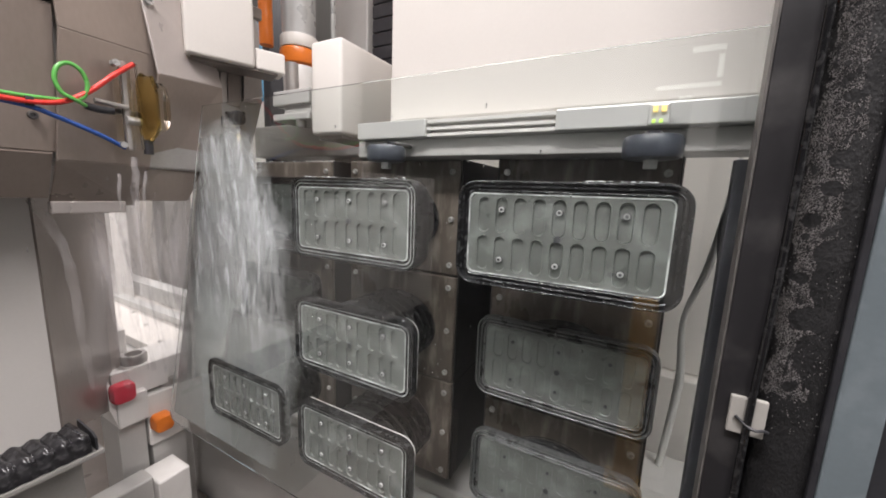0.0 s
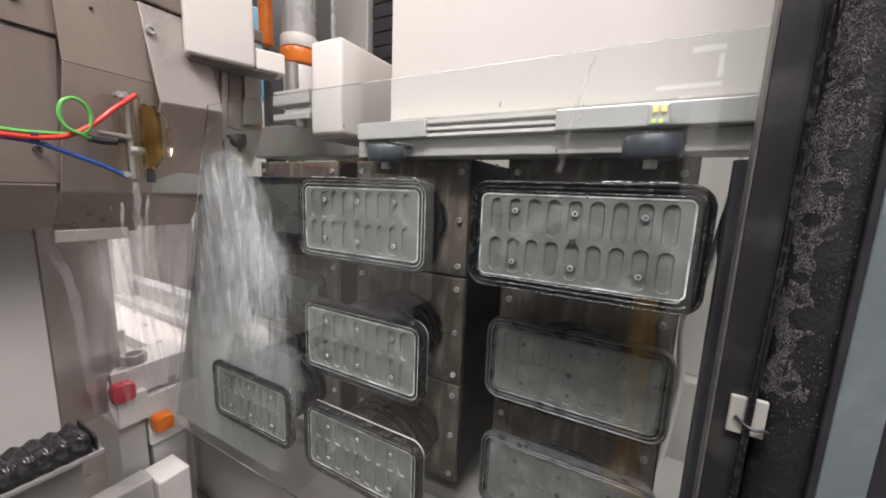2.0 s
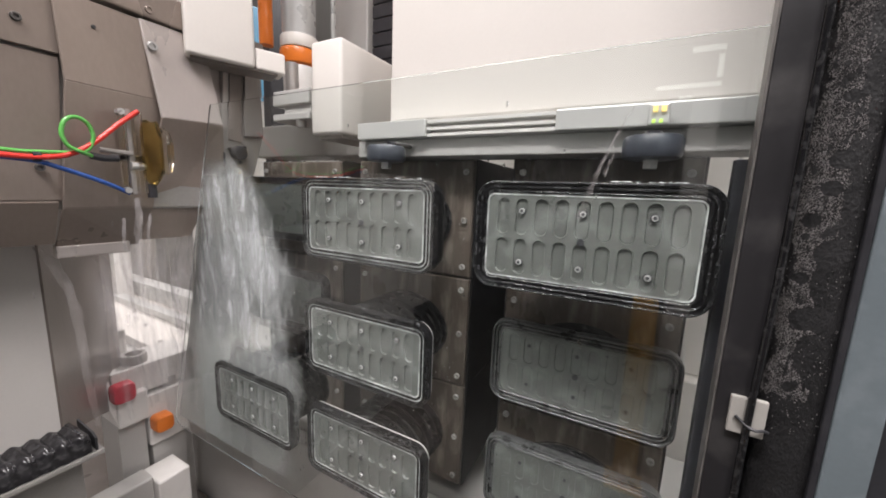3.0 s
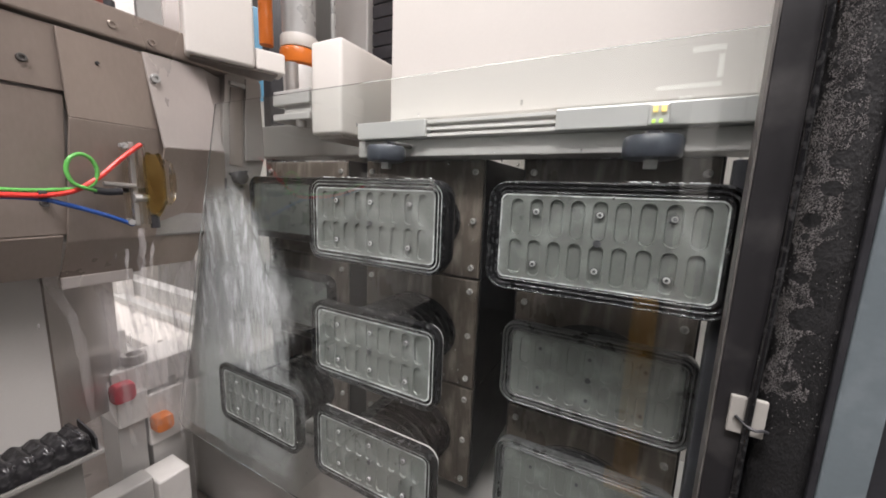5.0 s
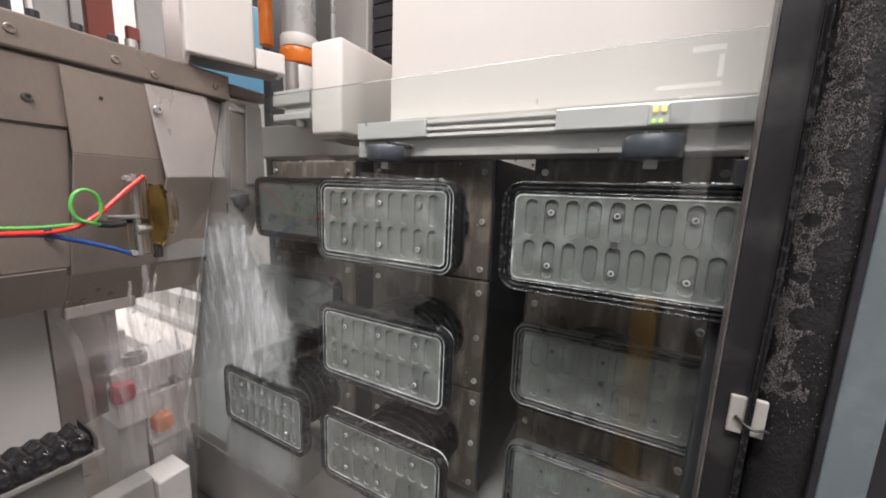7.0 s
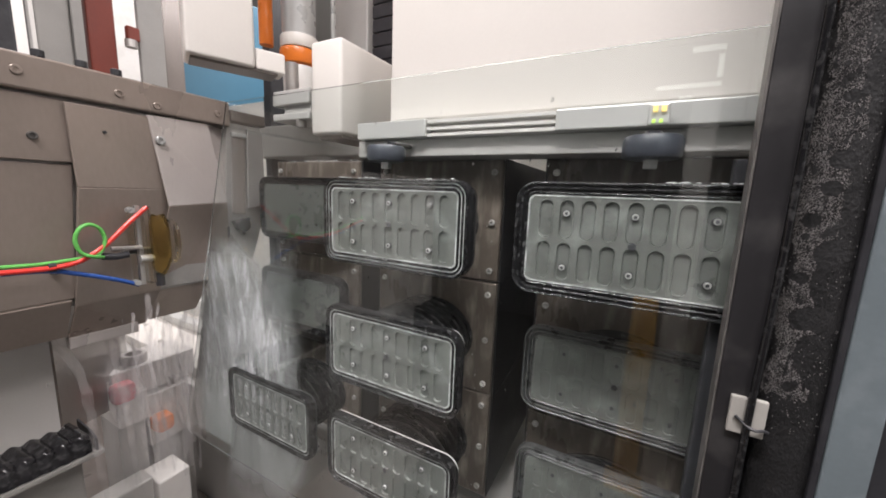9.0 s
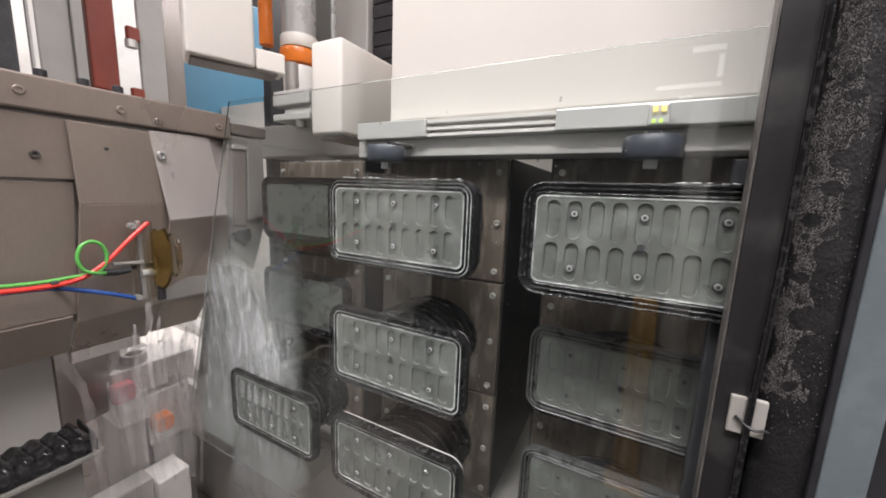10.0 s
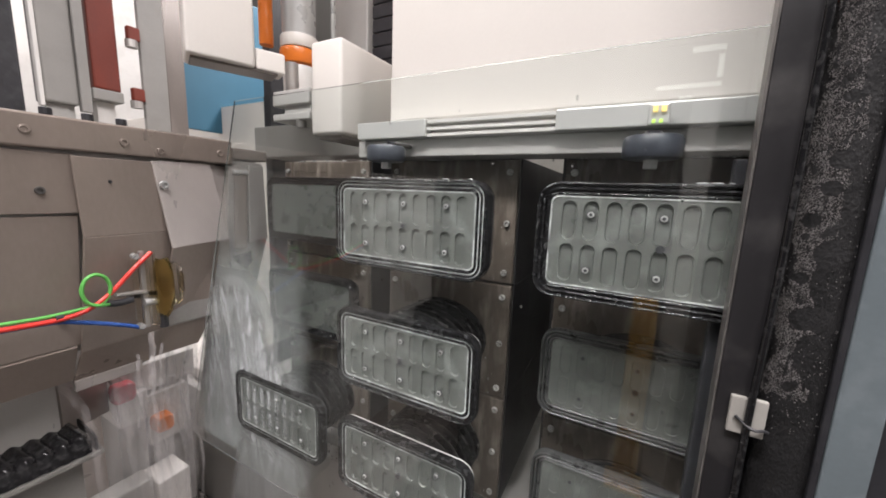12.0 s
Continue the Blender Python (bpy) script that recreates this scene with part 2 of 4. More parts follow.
def round_rect(w, h, r, seg=6):
    """Outline of a rounded rectangle, in x and z."""
    out = []
    for cx, cz, a0 in ((w / 2 - r, h / 2 - r, 0), (-w / 2 + r, h / 2 - r, 90), (-w / 2 + r, -h / 2 + r, 180), (w / 2 - r, -h / 2 + r, 270)):
        for k in range(seg + 1):
            a = radians(a0 + 90 * k / seg)
            out.append((cx + r * math.cos(a), cz + r * math.sin(a)))
    return out


def loft(loops, close=True, bm=None, caps=(True, True)):
    """Skin a row of loops of 3D points."""
    b = bmesh.new()
    rings = [[b.verts.new(q) for q in lp] for lp in loops]
    for r0, r1 in zip(rings, rings[1:]):
        m = len(r0)
        for k in range(m if close else m - 1):
            b.faces.new((r0[k], r0[(k + 1) % m], r1[(k + 1) % m], r1[k]))
    if caps[0]:
        b.faces.new(rings[0])
    if caps[1]:
        b.faces.new(rings[-1])
    return merged(bm, b)


def bolt_head(name, p, d, r, mat, parent, depth=0.004, label=""):
    """A hexagon-socket screw head at p, proud along d."""
    p, d = Vector(p), Vector(d).normalized()
    q = d.to_track_quat("Z", "Y").to_matrix()
    loops = []
    for rad, h in ((r, 0), (r, depth * 0.75), (r * 0.88, depth), (r * 0.5, depth), (r * 0.42, depth * 0.35)):
        loops.append([p + q @ Vector((rad * math.cos(2 * math.pi * k / 12), rad * math.sin(2 * math.pi * k / 12), h)) for k in range(12)])
    return part(name, loft(loops), mat, parent, label, smooth=35)


# ---------------------------------------------------------------- the hall
def hall():
    # unseen floor, kept dark so that the glass mirrors little of it
    b = box(-6.2, 4.2, -4.2, 4.2, -0.2, 0.0)
    tagged(part("floor", b, CONCRETE), "dark concrete floor added under the machine, out of view", "floor", kind="structure")
    # walls added: dark south and west calm the glass, pale east bounces light
    for nm, c in (("wall_south", (-6.2, 4.2, -4.2, -4.0, 0.0, 3.5)), ("wall_north", (-6.2, 4.2, 4.0, 4.2, 0.0, 3.5)),
                  ("wall_west", (-6.2, -6.0, -4.0, 4.0, 0.0, 3.5)), ("wall_east", (4.0, 4.2, -4.0, 4.0, 0.0, 3.5))):
        dark = nm in ("wall_south", "wall_west")
        tagged(part(nm, box(*c), DARK_PLASTER if dark else PLASTER), "plain %s painted workshop wall" % ("dark grey" if dark else "off-white"), "wall", kind="structure")
    tagged(part("ceiling", box(-6.2, 4.2, -4.2, 4.2, 3.5, 3.6), PLASTER), "plain off-white workshop ceiling", "ceiling", kind="structure")
    for lx, ly, watts in LUMINAIRES:
        t = thing("ceiling_light", pose(lx, ly, 3.40), "unseen long white ceiling light assumed over the workshop", "ceiling light", "ceiling lights")
        part("frame", box(-0.8, 0.8, -0.2, 0.2, 0.01, 0.1, 0.01), WHITE, t)
        part("diffuser", box(-0.76, 0.76, -0.17, 0.17, 0.0, 0.012, 0.003), LAMP_GLOW, t, "glowing white diffuser")
    # assumed high ribbon window behind the camera, glowing bars shaped for the glass sheet's reflection
    w = thing("window_1", pose(0.33, -3.985, 0), "assumed high workshop window, glowing bars shaped for its reflection", "window", kind="structure")
    for x0, x1, z0, z1 in ((0.02, 0.28, 2.92, 2.97), (0.235, 0.28, 2.68, 2.88), (-0.25, 0.28, 2.60, 2.64), (-0.05, 0.28, 2.50, 2.53)):
        part("pane", box(x0, x1, -0.01, 0.0, z0, z1), PANE_GLOW, w, "bright daylight pane")
    fr = box(-0.33, 0.33, -0.014, -0.0105, 2.44, 3.04)
    for q in ((-0.33, 0.33, -0.010, 0.02, 2.44, 2.48), (-0.33, 0.33, -0.010, 0.02, 3.0, 3.04), (-0.33, -0.29, -0.010, 0.02, 2.482, 2.998), (0.29, 0.33, -0.010, 0.02, 2.482, 2.998)):
        box(*q, bm=fr)
    part("window_frame", fr, DARK_PLASTER, w)
    # unseen post and pale leaf added behind the viewer, mirrored faintly in the glass sheet
    g = thing("mirrored_post", pose(0.105, -1.62, 0.0), "unseen ochre-yellow post added for its reflection in the glass", "guard post")
    part("shaft", box(-0.055, 0.055, -0.04, 0.04, 0.012, 1.02, 0.008), OCHRE, g)
    part("foot_plate", box(-0.09, 0.09, -0.08, 0.08, 0.0, 0.012, 0.003), OCHRE, g)
    d = thing("mirrored_leaf", pose(0.245, -1.72, 0.0), "unseen narrow pale grey leaf added for its reflection in the glass", "door leaf")
    part("leaf", box(-0.055, 0.055, -0.015, 0.015, 0.02, 2.0, 0.004), GREY_PAINT, d)
    part("foot", box(-0.05, 0.05, -0.1, 0.1, 0.0, 0.02, 0.003), DULL_STEEL, d)


# ---------------------------------------------------------------- glass sheet
def glass_sheet():
    t = [(-0.634, 1.6255), (0.75, 1.6255), (0.75, 0.995), (-0.815, 0.995), (-0.826, 0.999), (-0.832, 1.008)]
    m = pose(-0.1, 0, 0.995)
    b = slab([(x + 0.1, 0.0, z - 0.995) for x, z in t], 0.006)
    for v in b.verts:
        v.co.y = -0.002 if v.co.y > -1e-6 and v.co.y > -0.003 and abs(v.co.y) < 0.003 else -0.006
    ob = part("glass_sheet", b, GLASS)
    ob.matrix_world = m
    ob.visible_shadow = False
    return tagged(ob, "clear greenish glass sheet standing upright, wet, with a slanting cut edge", "glass sheet")


# ---------------------------------------------------------------- suction units
PAD_W, PAD_H = 0.214, 0.112
ROWS_Z = (1.459, 1.2855, 1.112)
COLS_X = (-0.580, -0.3275, -0.0615)
OUT = {(0, 2), (1, 0), (1, 1), (1, 2), (2, 0)}      # units whose pad is pushed out on the glass


SHIFT = {(0, 0): (0.004, 0.0, 0.003), (0, 1): (0.0, 0.0, 0.010), (0, 2): (0.001, 0.003, 0.008), (1, 2): (0.0, 0.0, 0.007), (2, 2): (0.0, 0.0, 0.007)}    # pads sit loosely on their bellows


def pad_face(depth):
    """Face plate with two rows of nine oblong pockets: a grid of cells with sunk pills."""
    b = bmesh.new()
    w, h, r = 0.185, 0.086, 0.010
    if not depth:
        b.free()
        return loft([[(x, y, z) for x, z in round_rect(w - 2 * q, h - 2 * q, r)] for q, y in ((0.001, 0.0), (0.0, 0.001), (0.0, 0.012))])
    pill_w, pill_h, pitch = 0.0126, 0.0368, 0.0192
    loop = round_rect(w, h, r)
    outer = [b.verts.new((x, 0.0, z)) for x, z in loop]
    edges = [b.edges.new((outer[i], outer[(i + 1) % len(outer)])) for i in range(len(outer))]
    pills = []
    for row in (-1, 1):
        for c in range(9):
            cx, cz = (c - 4) * pitch, row * 0.0203
            pl = [b.verts.new((cx + x, 0.0, cz + z)) for x, z in round_rect(pill_w, pill_h, pill_w / 2 - 0.0002, 4)]
            es = [b.edges.new((pl[i], pl[(i + 1) % len(pl)])) for i in range(len(pl))]
            edges += es
            pills.append(pl)
    bmesh.ops.triangle_fill(b, use_beauty=True, use_dissolve=False, edges=edges)
    keep = set()
    for pl in pills:
        s = set(pl)
        inner = [f for f in b.faces if all(v in s for v in f.verts)]
        bmesh.ops.delete(b, geom=inner, context="FACES_ONLY")
        cx = sum(v.co.x for v in pl) / len(pl)
        cz = sum(v.co.z for v in pl) / len(pl)
        low = [b.verts.new((cx + (v.co.x - cx) * 0.90, depth, cz + (v.co.z - cz) * 0.955)) for v in pl]
        for i in range(len(pl)):
            j = (i + 1) % len(pl)
            b.faces.new((pl[i], pl[j], low[j], low[i]))
        b.faces.new(low)
    back = [b.verts.new((v.co.x, 0.012, v.co.z)) for v in outer]
    for i in range(len(outer)):
        j = (i + 1) % len(outer)
        b.faces.new((outer[i], outer[j], back[j], back[i]))
    b.faces.new(back)
    return b


def ring(profile, seg=7):
    """A closed rubber ring: profile of (inset from the pad's outline, y)."""
    loops = []
    for inset, y in profile + profile[:1]:
        loops.append([(x, y, z) for x, z in round_rect(PAD_W - 2 * inset, PAD_H - 2 * inset, max(0.004, 0.020 - inset), seg)])
    return loft(loops, caps=(False, False))


def suction_unit(col, row, out):
    x, z = COLS_X[col], ROWS_Z[row]
    if out:
        lab = "dark suction unit, grey ribbed pad pushed out against the glass"
    else:
        lab = "dark suction unit with its grey pad drawn back from the glass"
    t = thing("suction_unit", pose(x, 0.12, z - 0.0835), lab, "suction unit", "suction units behind the glass")
    oz, oy = 0.0835, -0.12                      # from the unit's base to the pad's centre and the glass
    sx_, sy_, sz_ = SHIFT.get((col, row), (0.0, 0.0, 0.0))
    face = oy + (0.0 if out else 0.078) + sy_
    plain = not out and col < 2
    # block with its bolts
    blk = part("block", box(-0.104, 0.104, 0.0, 0.27 if col else 0.17, 0.0012, 0.1723, 0.0025), BLOCK, t, "stained dark brown anodised block")
    # black plates added on the sides stand in for shade between the columns
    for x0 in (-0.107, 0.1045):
        part("side_plate", box(x0, x0 + 0.0025, 0.004, 0.42 if col else 0.17, 0.0004, 0.1731, 0.0006), GAP_SHADE_BLACK, t, "black plate added to darken the gap between columns")
    for sx in (-0.092, 0.092):
        for bz in (0.017, 0.086, 0.155):
            bolt_head("screw", (sx, 0.0, bz), (0, -1, 0), 0.0044, PALE_BOLT, blk)
    # bellows between block and pad
    prof, n = [], 7 if out else 4
    y0, y1 = face + 0.020, 0.004
    for i in range(n * 6 + 1):
        u = i / (n * 6)
        k = (0.5 - 0.5 * math.cos(2 * math.pi * u * n)) ** 1.4
        prof.append((0.041 + 0.0145 * k, y0 + (y1 - y0) * u))
    loops = [[(1.30 * r * math.cos(2 * math.pi * k / 28), y, oz + r * math.sin(2 * math.pi * k / 28)) for k in range(28)] for r, y in prof]
    bel = part("bellows", loft(loops), BELLOWS, t, "wet black rubber bellows", smooth=60)
    # paler rings paint the wet highlights on the ribs
    for i in range(n):
        yc = y0 + (y1 - y0) * (i + 0.5) / n
        rim = [[(1.30 * (0.0552 + dr) * math.cos(2 * math.pi * k / 28), yc + dy, oz + (0.0552 + dr) * math.sin(2 * math.pi * k / 28)) for k in range(28)]
               for dr, dy in ((-0.001, -0.0012), (0.0009, -0.0005), (0.0009, 0.0005), (-0.001, 0.0012))]
        part("rib", loft(rim, caps=(False, False)), RIB_GLINT_RUBBER, bel, "grey rib ring painted as a wet highlight", smooth=60)
    # pad: plate, lips, backing, screws
    oz += sz_
    ox = sx_
    b = pad_face(0.0025 if out else 0.0 if plain else 0.0009)
    b.transform(Matrix.Translation((ox, face + 0.003, oz)))
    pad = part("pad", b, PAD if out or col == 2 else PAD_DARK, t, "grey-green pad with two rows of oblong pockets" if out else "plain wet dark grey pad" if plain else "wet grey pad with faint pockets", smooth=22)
    for prof_, nm in (([(0.0, 0.004), (0.0006, 0.0008), (0.002, 0.0002), (0.0034, 0.0012), (0.0038, 0.006), (0.004, 0.011), (0.0, 0.011)], "outer_lip"),
                      ([(0.0046, 0.004), (0.0052, 0.0014), (0.0064, 0.0006), (0.0076, 0.0014), (0.008, 0.007), (0.008, 0.011), (0.0046, 0.011)], "middle_lip"),
                      ([(0.0088, 0.004), (0.0096, 0.0018), (0.0108, 0.0012), (0.0120, 0.0018), (0.0130, 0.004), (0.0130, 0.011), (0.0088, 0.011)], "inner_lip")):
        b = ring(prof_)
        b.transform(Matrix.Translation((ox, face, oz)))
        part(nm, b, RUBBER if out or plain else GREY_LIP, pad, "black rubber lip" if out or plain else "rubber lip greyed for the veil of reflections", smooth=50)
    # rings on the lip crests; pale ones paint highlights along with wear
    for inset in (0.0137,) if col == 2 or not out else (0.0043, 0.0085, 0.0137) if row == 0 else (0.0085, 0.0137):
        b = ring([(inset - 0.0008, 0.0075), (inset - 0.0007, 0.0024), (inset + 0.0007, 0.0024), (inset + 0.0008, 0.0075)])
        b.transform(Matrix.Translation((ox, face, oz)))
        part("lip_edge", b, WORN_LIT_RIM if out else PAD_DARK if plain else PAD, pad, "pale lip edge, worn and painted with highlights" if out else "grey bead round the pad", smooth=50)
    b = loft([[(x_, y, z_) for x_, z_ in round_rect(w, h, 0.019)] for w, h, y in ((0.205, 0.103, 0.011), (0.2105, 0.1085, 0.0125), (0.2105, 0.1085, 0.0150), (0.205, 0.103, 0.0165))])
    b.transform(Matrix.Translation((ox, face, oz)))
    if row == 0:
        sk = loft([[(x_, y, z_) for x_, z_ in round_rect(w, h, 0.019)] for w, h, y in ((0.213, 0.111, 0.0112), (0.2135, 0.1115, 0.020), (0.208, 0.106, 0.034), (0.15, 0.08, 0.040))], caps=(False, True))
        sk.transform(Matrix.Translation((ox, face, oz)))
        part("skirt", sk, RUBBER, t, "black rubber skirt", smooth=50)
    pale = out and row > 0 and col > 0
    part("backing_plate", b, GREY_PAINT if pale else BLACK_PAINT, t, "pale plastic backing plate" if pale else "", smooth=40)
    for sx in (-0.0577, 0, 0.0577):
        for sz in (-0.0262, 0.0262):
            sc = bolt_head("screw", (ox + sx, face + (0.0046 if out else 0.0032), oz + sz), (0, -1, 0), 0.0030 if out else 0.0022, BRIGHT_STEEL if out else BLACK_PAINT, pad, 0.0026 if out else 0.0012)
            if out:
                washer = rod((ox + sx, face + 0.0037, oz + sz), (ox + sx, face + 0.0050, oz + sz), 0.0037, 16)
                part("screw_seat", washer, BLACK_PAINT, pad, "dark wet screw seat")
                # black disc paints the shade inside the socket
                part("socket", rod((ox + sx, face + 0.0019, oz + sz), (ox + sx, face + 0.0040, oz + sz), 0.0015, 10), BLACK_PAINT, pad, "black disc painting the shade in the screw socket")
    # hole drawn as a black disc, its inner shade painted
    part("centre_hole", rod((ox, face + 0.0022, oz), (ox, face + 0.006, oz), 0.0034, 14), BLACK_PAINT, pad)
    return t, x, z - 0.0835


# ---------------------------------------------------------------- machine frame behind the glass
def frame_behind():
    # tall cover above the guide rail
    c = thing("machine_cover", pose(-0.12, 0.1, 1.601), "tall plain white enamelled machine cover", "machine cover")
    part("front_panel", box(-0.216, 0.215, 0.0, 0.022, 0.0, 0.85, 0.004), WHITE, c)
    part("side_panel", box(-0.214, -0.196, 0.0225, 0.30, 0.002, 0.85, 0.003), WHITE, c)
    part("bottom_lip", box(-0.21, 0.21, 0.022, 0.20, 0.001, 0.012, 0.002), OFFWHITE, c)
    # guide rail with end plates and a slotted profile
    r = thing("guide_rail", pose(-0.12, 0.08, 1.549), "grey steel guide rail with pale slot profile under the white cover", "guide rail")
    part("bar", box(-0.26, 0.225, 0.002, 0.06, 0.0, 0.0235, 0.002), GREY_PAINT, r)
    part("end_plate", box(-0.250, -0.1335, -0.012, 0.018, 0.0240, 0.0470, 0.0015), ALUMINIUM, r)
    part("end_plate", box(0.034, 0.225, -0.012, 0.018, 0.0240, 0.0465, 0.0015), ALUMINIUM, r)
    pr = box(-0.133, 0.0335, 0.004, 0.02, 0.024, 0.046)
    for z0, z1 in ((0.0245, 0.0285), (0.0325, 0.0365), (0.0415, 0.046)):
        box(-0.133, 0.0335, -0.008, 0.004, z0, z1, 0.0006, bm=pr)
    part("slot_profile", pr, OFFWHITE, r, "pale profile with two long slots")
    # guide wheels
    for wx in (-0.288, 0.0095):
        w = thing("guide_roller", pose(wx, 0.030, 1.5355), "dark slate roller with steel hub under the guide rail", "guide roller", "guide rollers")
        loops = [[(q * math.cos(2 * math.pi * k / 32), q * math.sin(2 * math.pi * k / 32), h) for k in range(32)]
                 for q, h in ((0.017, 0.001), (0.0225, 0.002), (0.0245, 0.005), (0.0245, 0.018), (0.0225, 0.021), (0.010, 0.0225))]
        part("wheel", loft(loops), WHEEL, w, smooth=40)
        part("hub", rod((0, 0, -0.007), (0, 0, 0.001), 0.0065, 6, bevel=0.0008), BRIGHT_STEEL, w, "steel hub nut")
        part("axle", rod((0, 0.012, 0.022), (0, 0.012, 0.0285), 0.006, 16), BLACK_PAINT, w)
        part("arm", box(-0.008, 0.008, 0.010, 0.050, 0.0235, 0.0285, 0.002), DARK_BOLT, w)
    # sensor with two signal lights above one roller
    s = thing("proximity_sensor", pose(0.0125, 0.062, 1.568), "small sensor with yellow and green signal lights on the rail", "sensor")
    part("body", box(-0.009, 0.009, -0.0095, 0.004, 0.003, 0.023, 0.002), ALUMINIUM, s)
    for x0, z0 in ((-0.0055, 0.0145), (0.0015, 0.0145)):
        part("light", box(x0, x0 + 0.004, -0.0125, -0.010, z0, z0 + 0.006, 0.0008), LED_YELLOW, s, "yellow signal light")
    for x0 in (-0.0055, 0.0005):
        part("light", box(x0, x0 + 0.003, -0.0125, -0.010, 0.0045, 0.0080, 0.0006), LED_GREEN, s, "green signal light")
    # white box beside the cover
    w = thing("white_housing", pose(-0.468, 0.1, 1.590), "white enamelled box housing with rounded corners", "housing")
    part("shell", box(-0.0345, 0.0345, 0.0, 0.26, 0.0, 0.149, 0.006, seg=3), WHITE, w, smooth=40)
    part("underside_plate", box(-0.028, 0.028, 0.01, 0.25, -0.006, 0.0, 0.001), DULL_STEEL, w)
    # beam under the box
    part_ = part("cross_beam", box(-0.95, 0.35, 0.30, 0.40, 1.578, 1.660, 0.004), MID_GREY)
    tagged(part_, "light grey painted steel cross beam behind the suction units", "beam")
    # small clevis bracket
    k = thing("clamp_bracket", pose(-0.555, 0.1, 1.622), "small grey aluminium clamp bracket with a bolt", "bracket")
    part("upper_jaw", box(-0.045, 0.048, 0.0, 0.07, 0.022, 0.048, 0.002), GREY_PAINT, k)
    part("lower_jaw", box(-0.045, 0.048, 0.0, 0.07, -0.004, 0.008, 0.002), GREY_PAINT, k)
    part("spacer", box(-0.02, 0.048, 0.006, 0.07, 0.008, 0.022), GREY_PAINT, k)
    bolt_head("screw", (0.018, 0.01, -0.004), (0, 0, -1), 0.009, DULL_STEEL, k, 0.012)
    # pressure cylinder with orange collar
    c = thing("air_cylinder", pose(-0.645, 0.2, 1.70), "clear upright air cylinder with white and orange collars", "air cylinder")
    part("tube", rod((0, 0, 0.10), (0, 0, 0.55), 0.033, 28), BRIGHT_STEEL, c, "shiny grey cylinder tube", smooth=30)
    part("white_collar", rod((0, 0, 0.080), (0, 0, 0.104), 0.037, 28, bevel=0.003), WHITE, c, "white collar", smooth=30)
    part("orange_collar", rod((-0.003, 0, 0.050), (-0.003, 0, 0.080), 0.037, 28, bevel=0.004), ORANGE, c, "orange collar", smooth=30)
    part("end_cap", rod((0, 0, -0.03), (0, 0, 0.046), 0.033, 28, bevel=0.003), OFFWHITE, c, smooth=30)
    part("rod", rod((0.012, -0.03, -0.05), (0.012, -0.03, 0.045), 0.013, 16), DULL_STEEL, c, smooth=30)
    # grey columns and rods beyond
    for x0, x1, y0, z0, mat, lab in ((-0.71, -0.60, 0.36, 1.55, GREY_PAINT, "grey painted machine column behind the housings"),
                                     (-0.962, -0.93, 0.34, 1.55, BLACK_PAINT, "dark narrow machine column beside the air cylinder")):
        tagged(part("machine_column", box(x0, x1, y0, y0 + 0.12, 0.0, 2.6, 0.004), mat), lab, "column", "machine columns")
    lou = thing("louvre", pose(-0.545, 0.36, 1.55), "dark ventilation louvre beside the white cover", "louvre")
    part("backing", box(-0.05, 0.06, 0.02, 0.03, 0.0, 0.9), MID_GREY, lou)
    for i in range(28):
        part("slat", box(-0.05, 0.06, 0.012, 0.0198, 0.012 + i * 0.031, 0.0405 + i * 0.031, 0.0015), BLACK_PAINT, lou)
    tagged(part("guide_rod", rod((-0.60, 0.25, 1.62), (-0.60, 0.25, 2.5), 0.005, 14), BRIGHT_STEEL), "thin bright steel guide rod", "rod")
    # white enclosure panels behind everything
    e = thing("rear_panel", pose(0, 0.62, 0), "white enamelled rear enclosure panel with a joint", "panel")
    part("upper_sheet", box(-0.55, 0.62, 0.0, 0.02, 1.10, 2.7, 0.002), WHITE, e)
    part("lower_sheet", box(-0.55, 0.62, -0.035, 0.02, 0.0, 1.094, 0.004), WHITE, e)
    cab = tube([(0.215, 0.42, 1.75), (0.205, 0.42, 1.66), (0.173, 0.42, 1.575), (0.150, 0.42, 1.52), (0.138, 0.42, 1.45), (0.150, 0.42, 1.36), (0.165, 0.43, 1.25), (0.17, 0.44, 1.1)], 0.0032)
    tagged(part("power_cable", cab, BLACK_PAINT, smooth=60), "black cable hanging before the white rear panel", "cable")
    wrap = tube([(0.165, 0.45, 1.66), (0.148, 0.45, 1.5), (0.136, 0.46, 1.38), (0.110, 0.46, 1.27), (0.118, 0.46, 1.14), (0.10, 0.46, 0.9)], 0.016, radii=[0.003, 0.004, 0.007, 0.005, 0.008, 0.006])
    tagged(part("wrapped_hose", wrap, ALUMINIUM, smooth=70), "hose wrapped in crumpled silvery sheet", "hose")


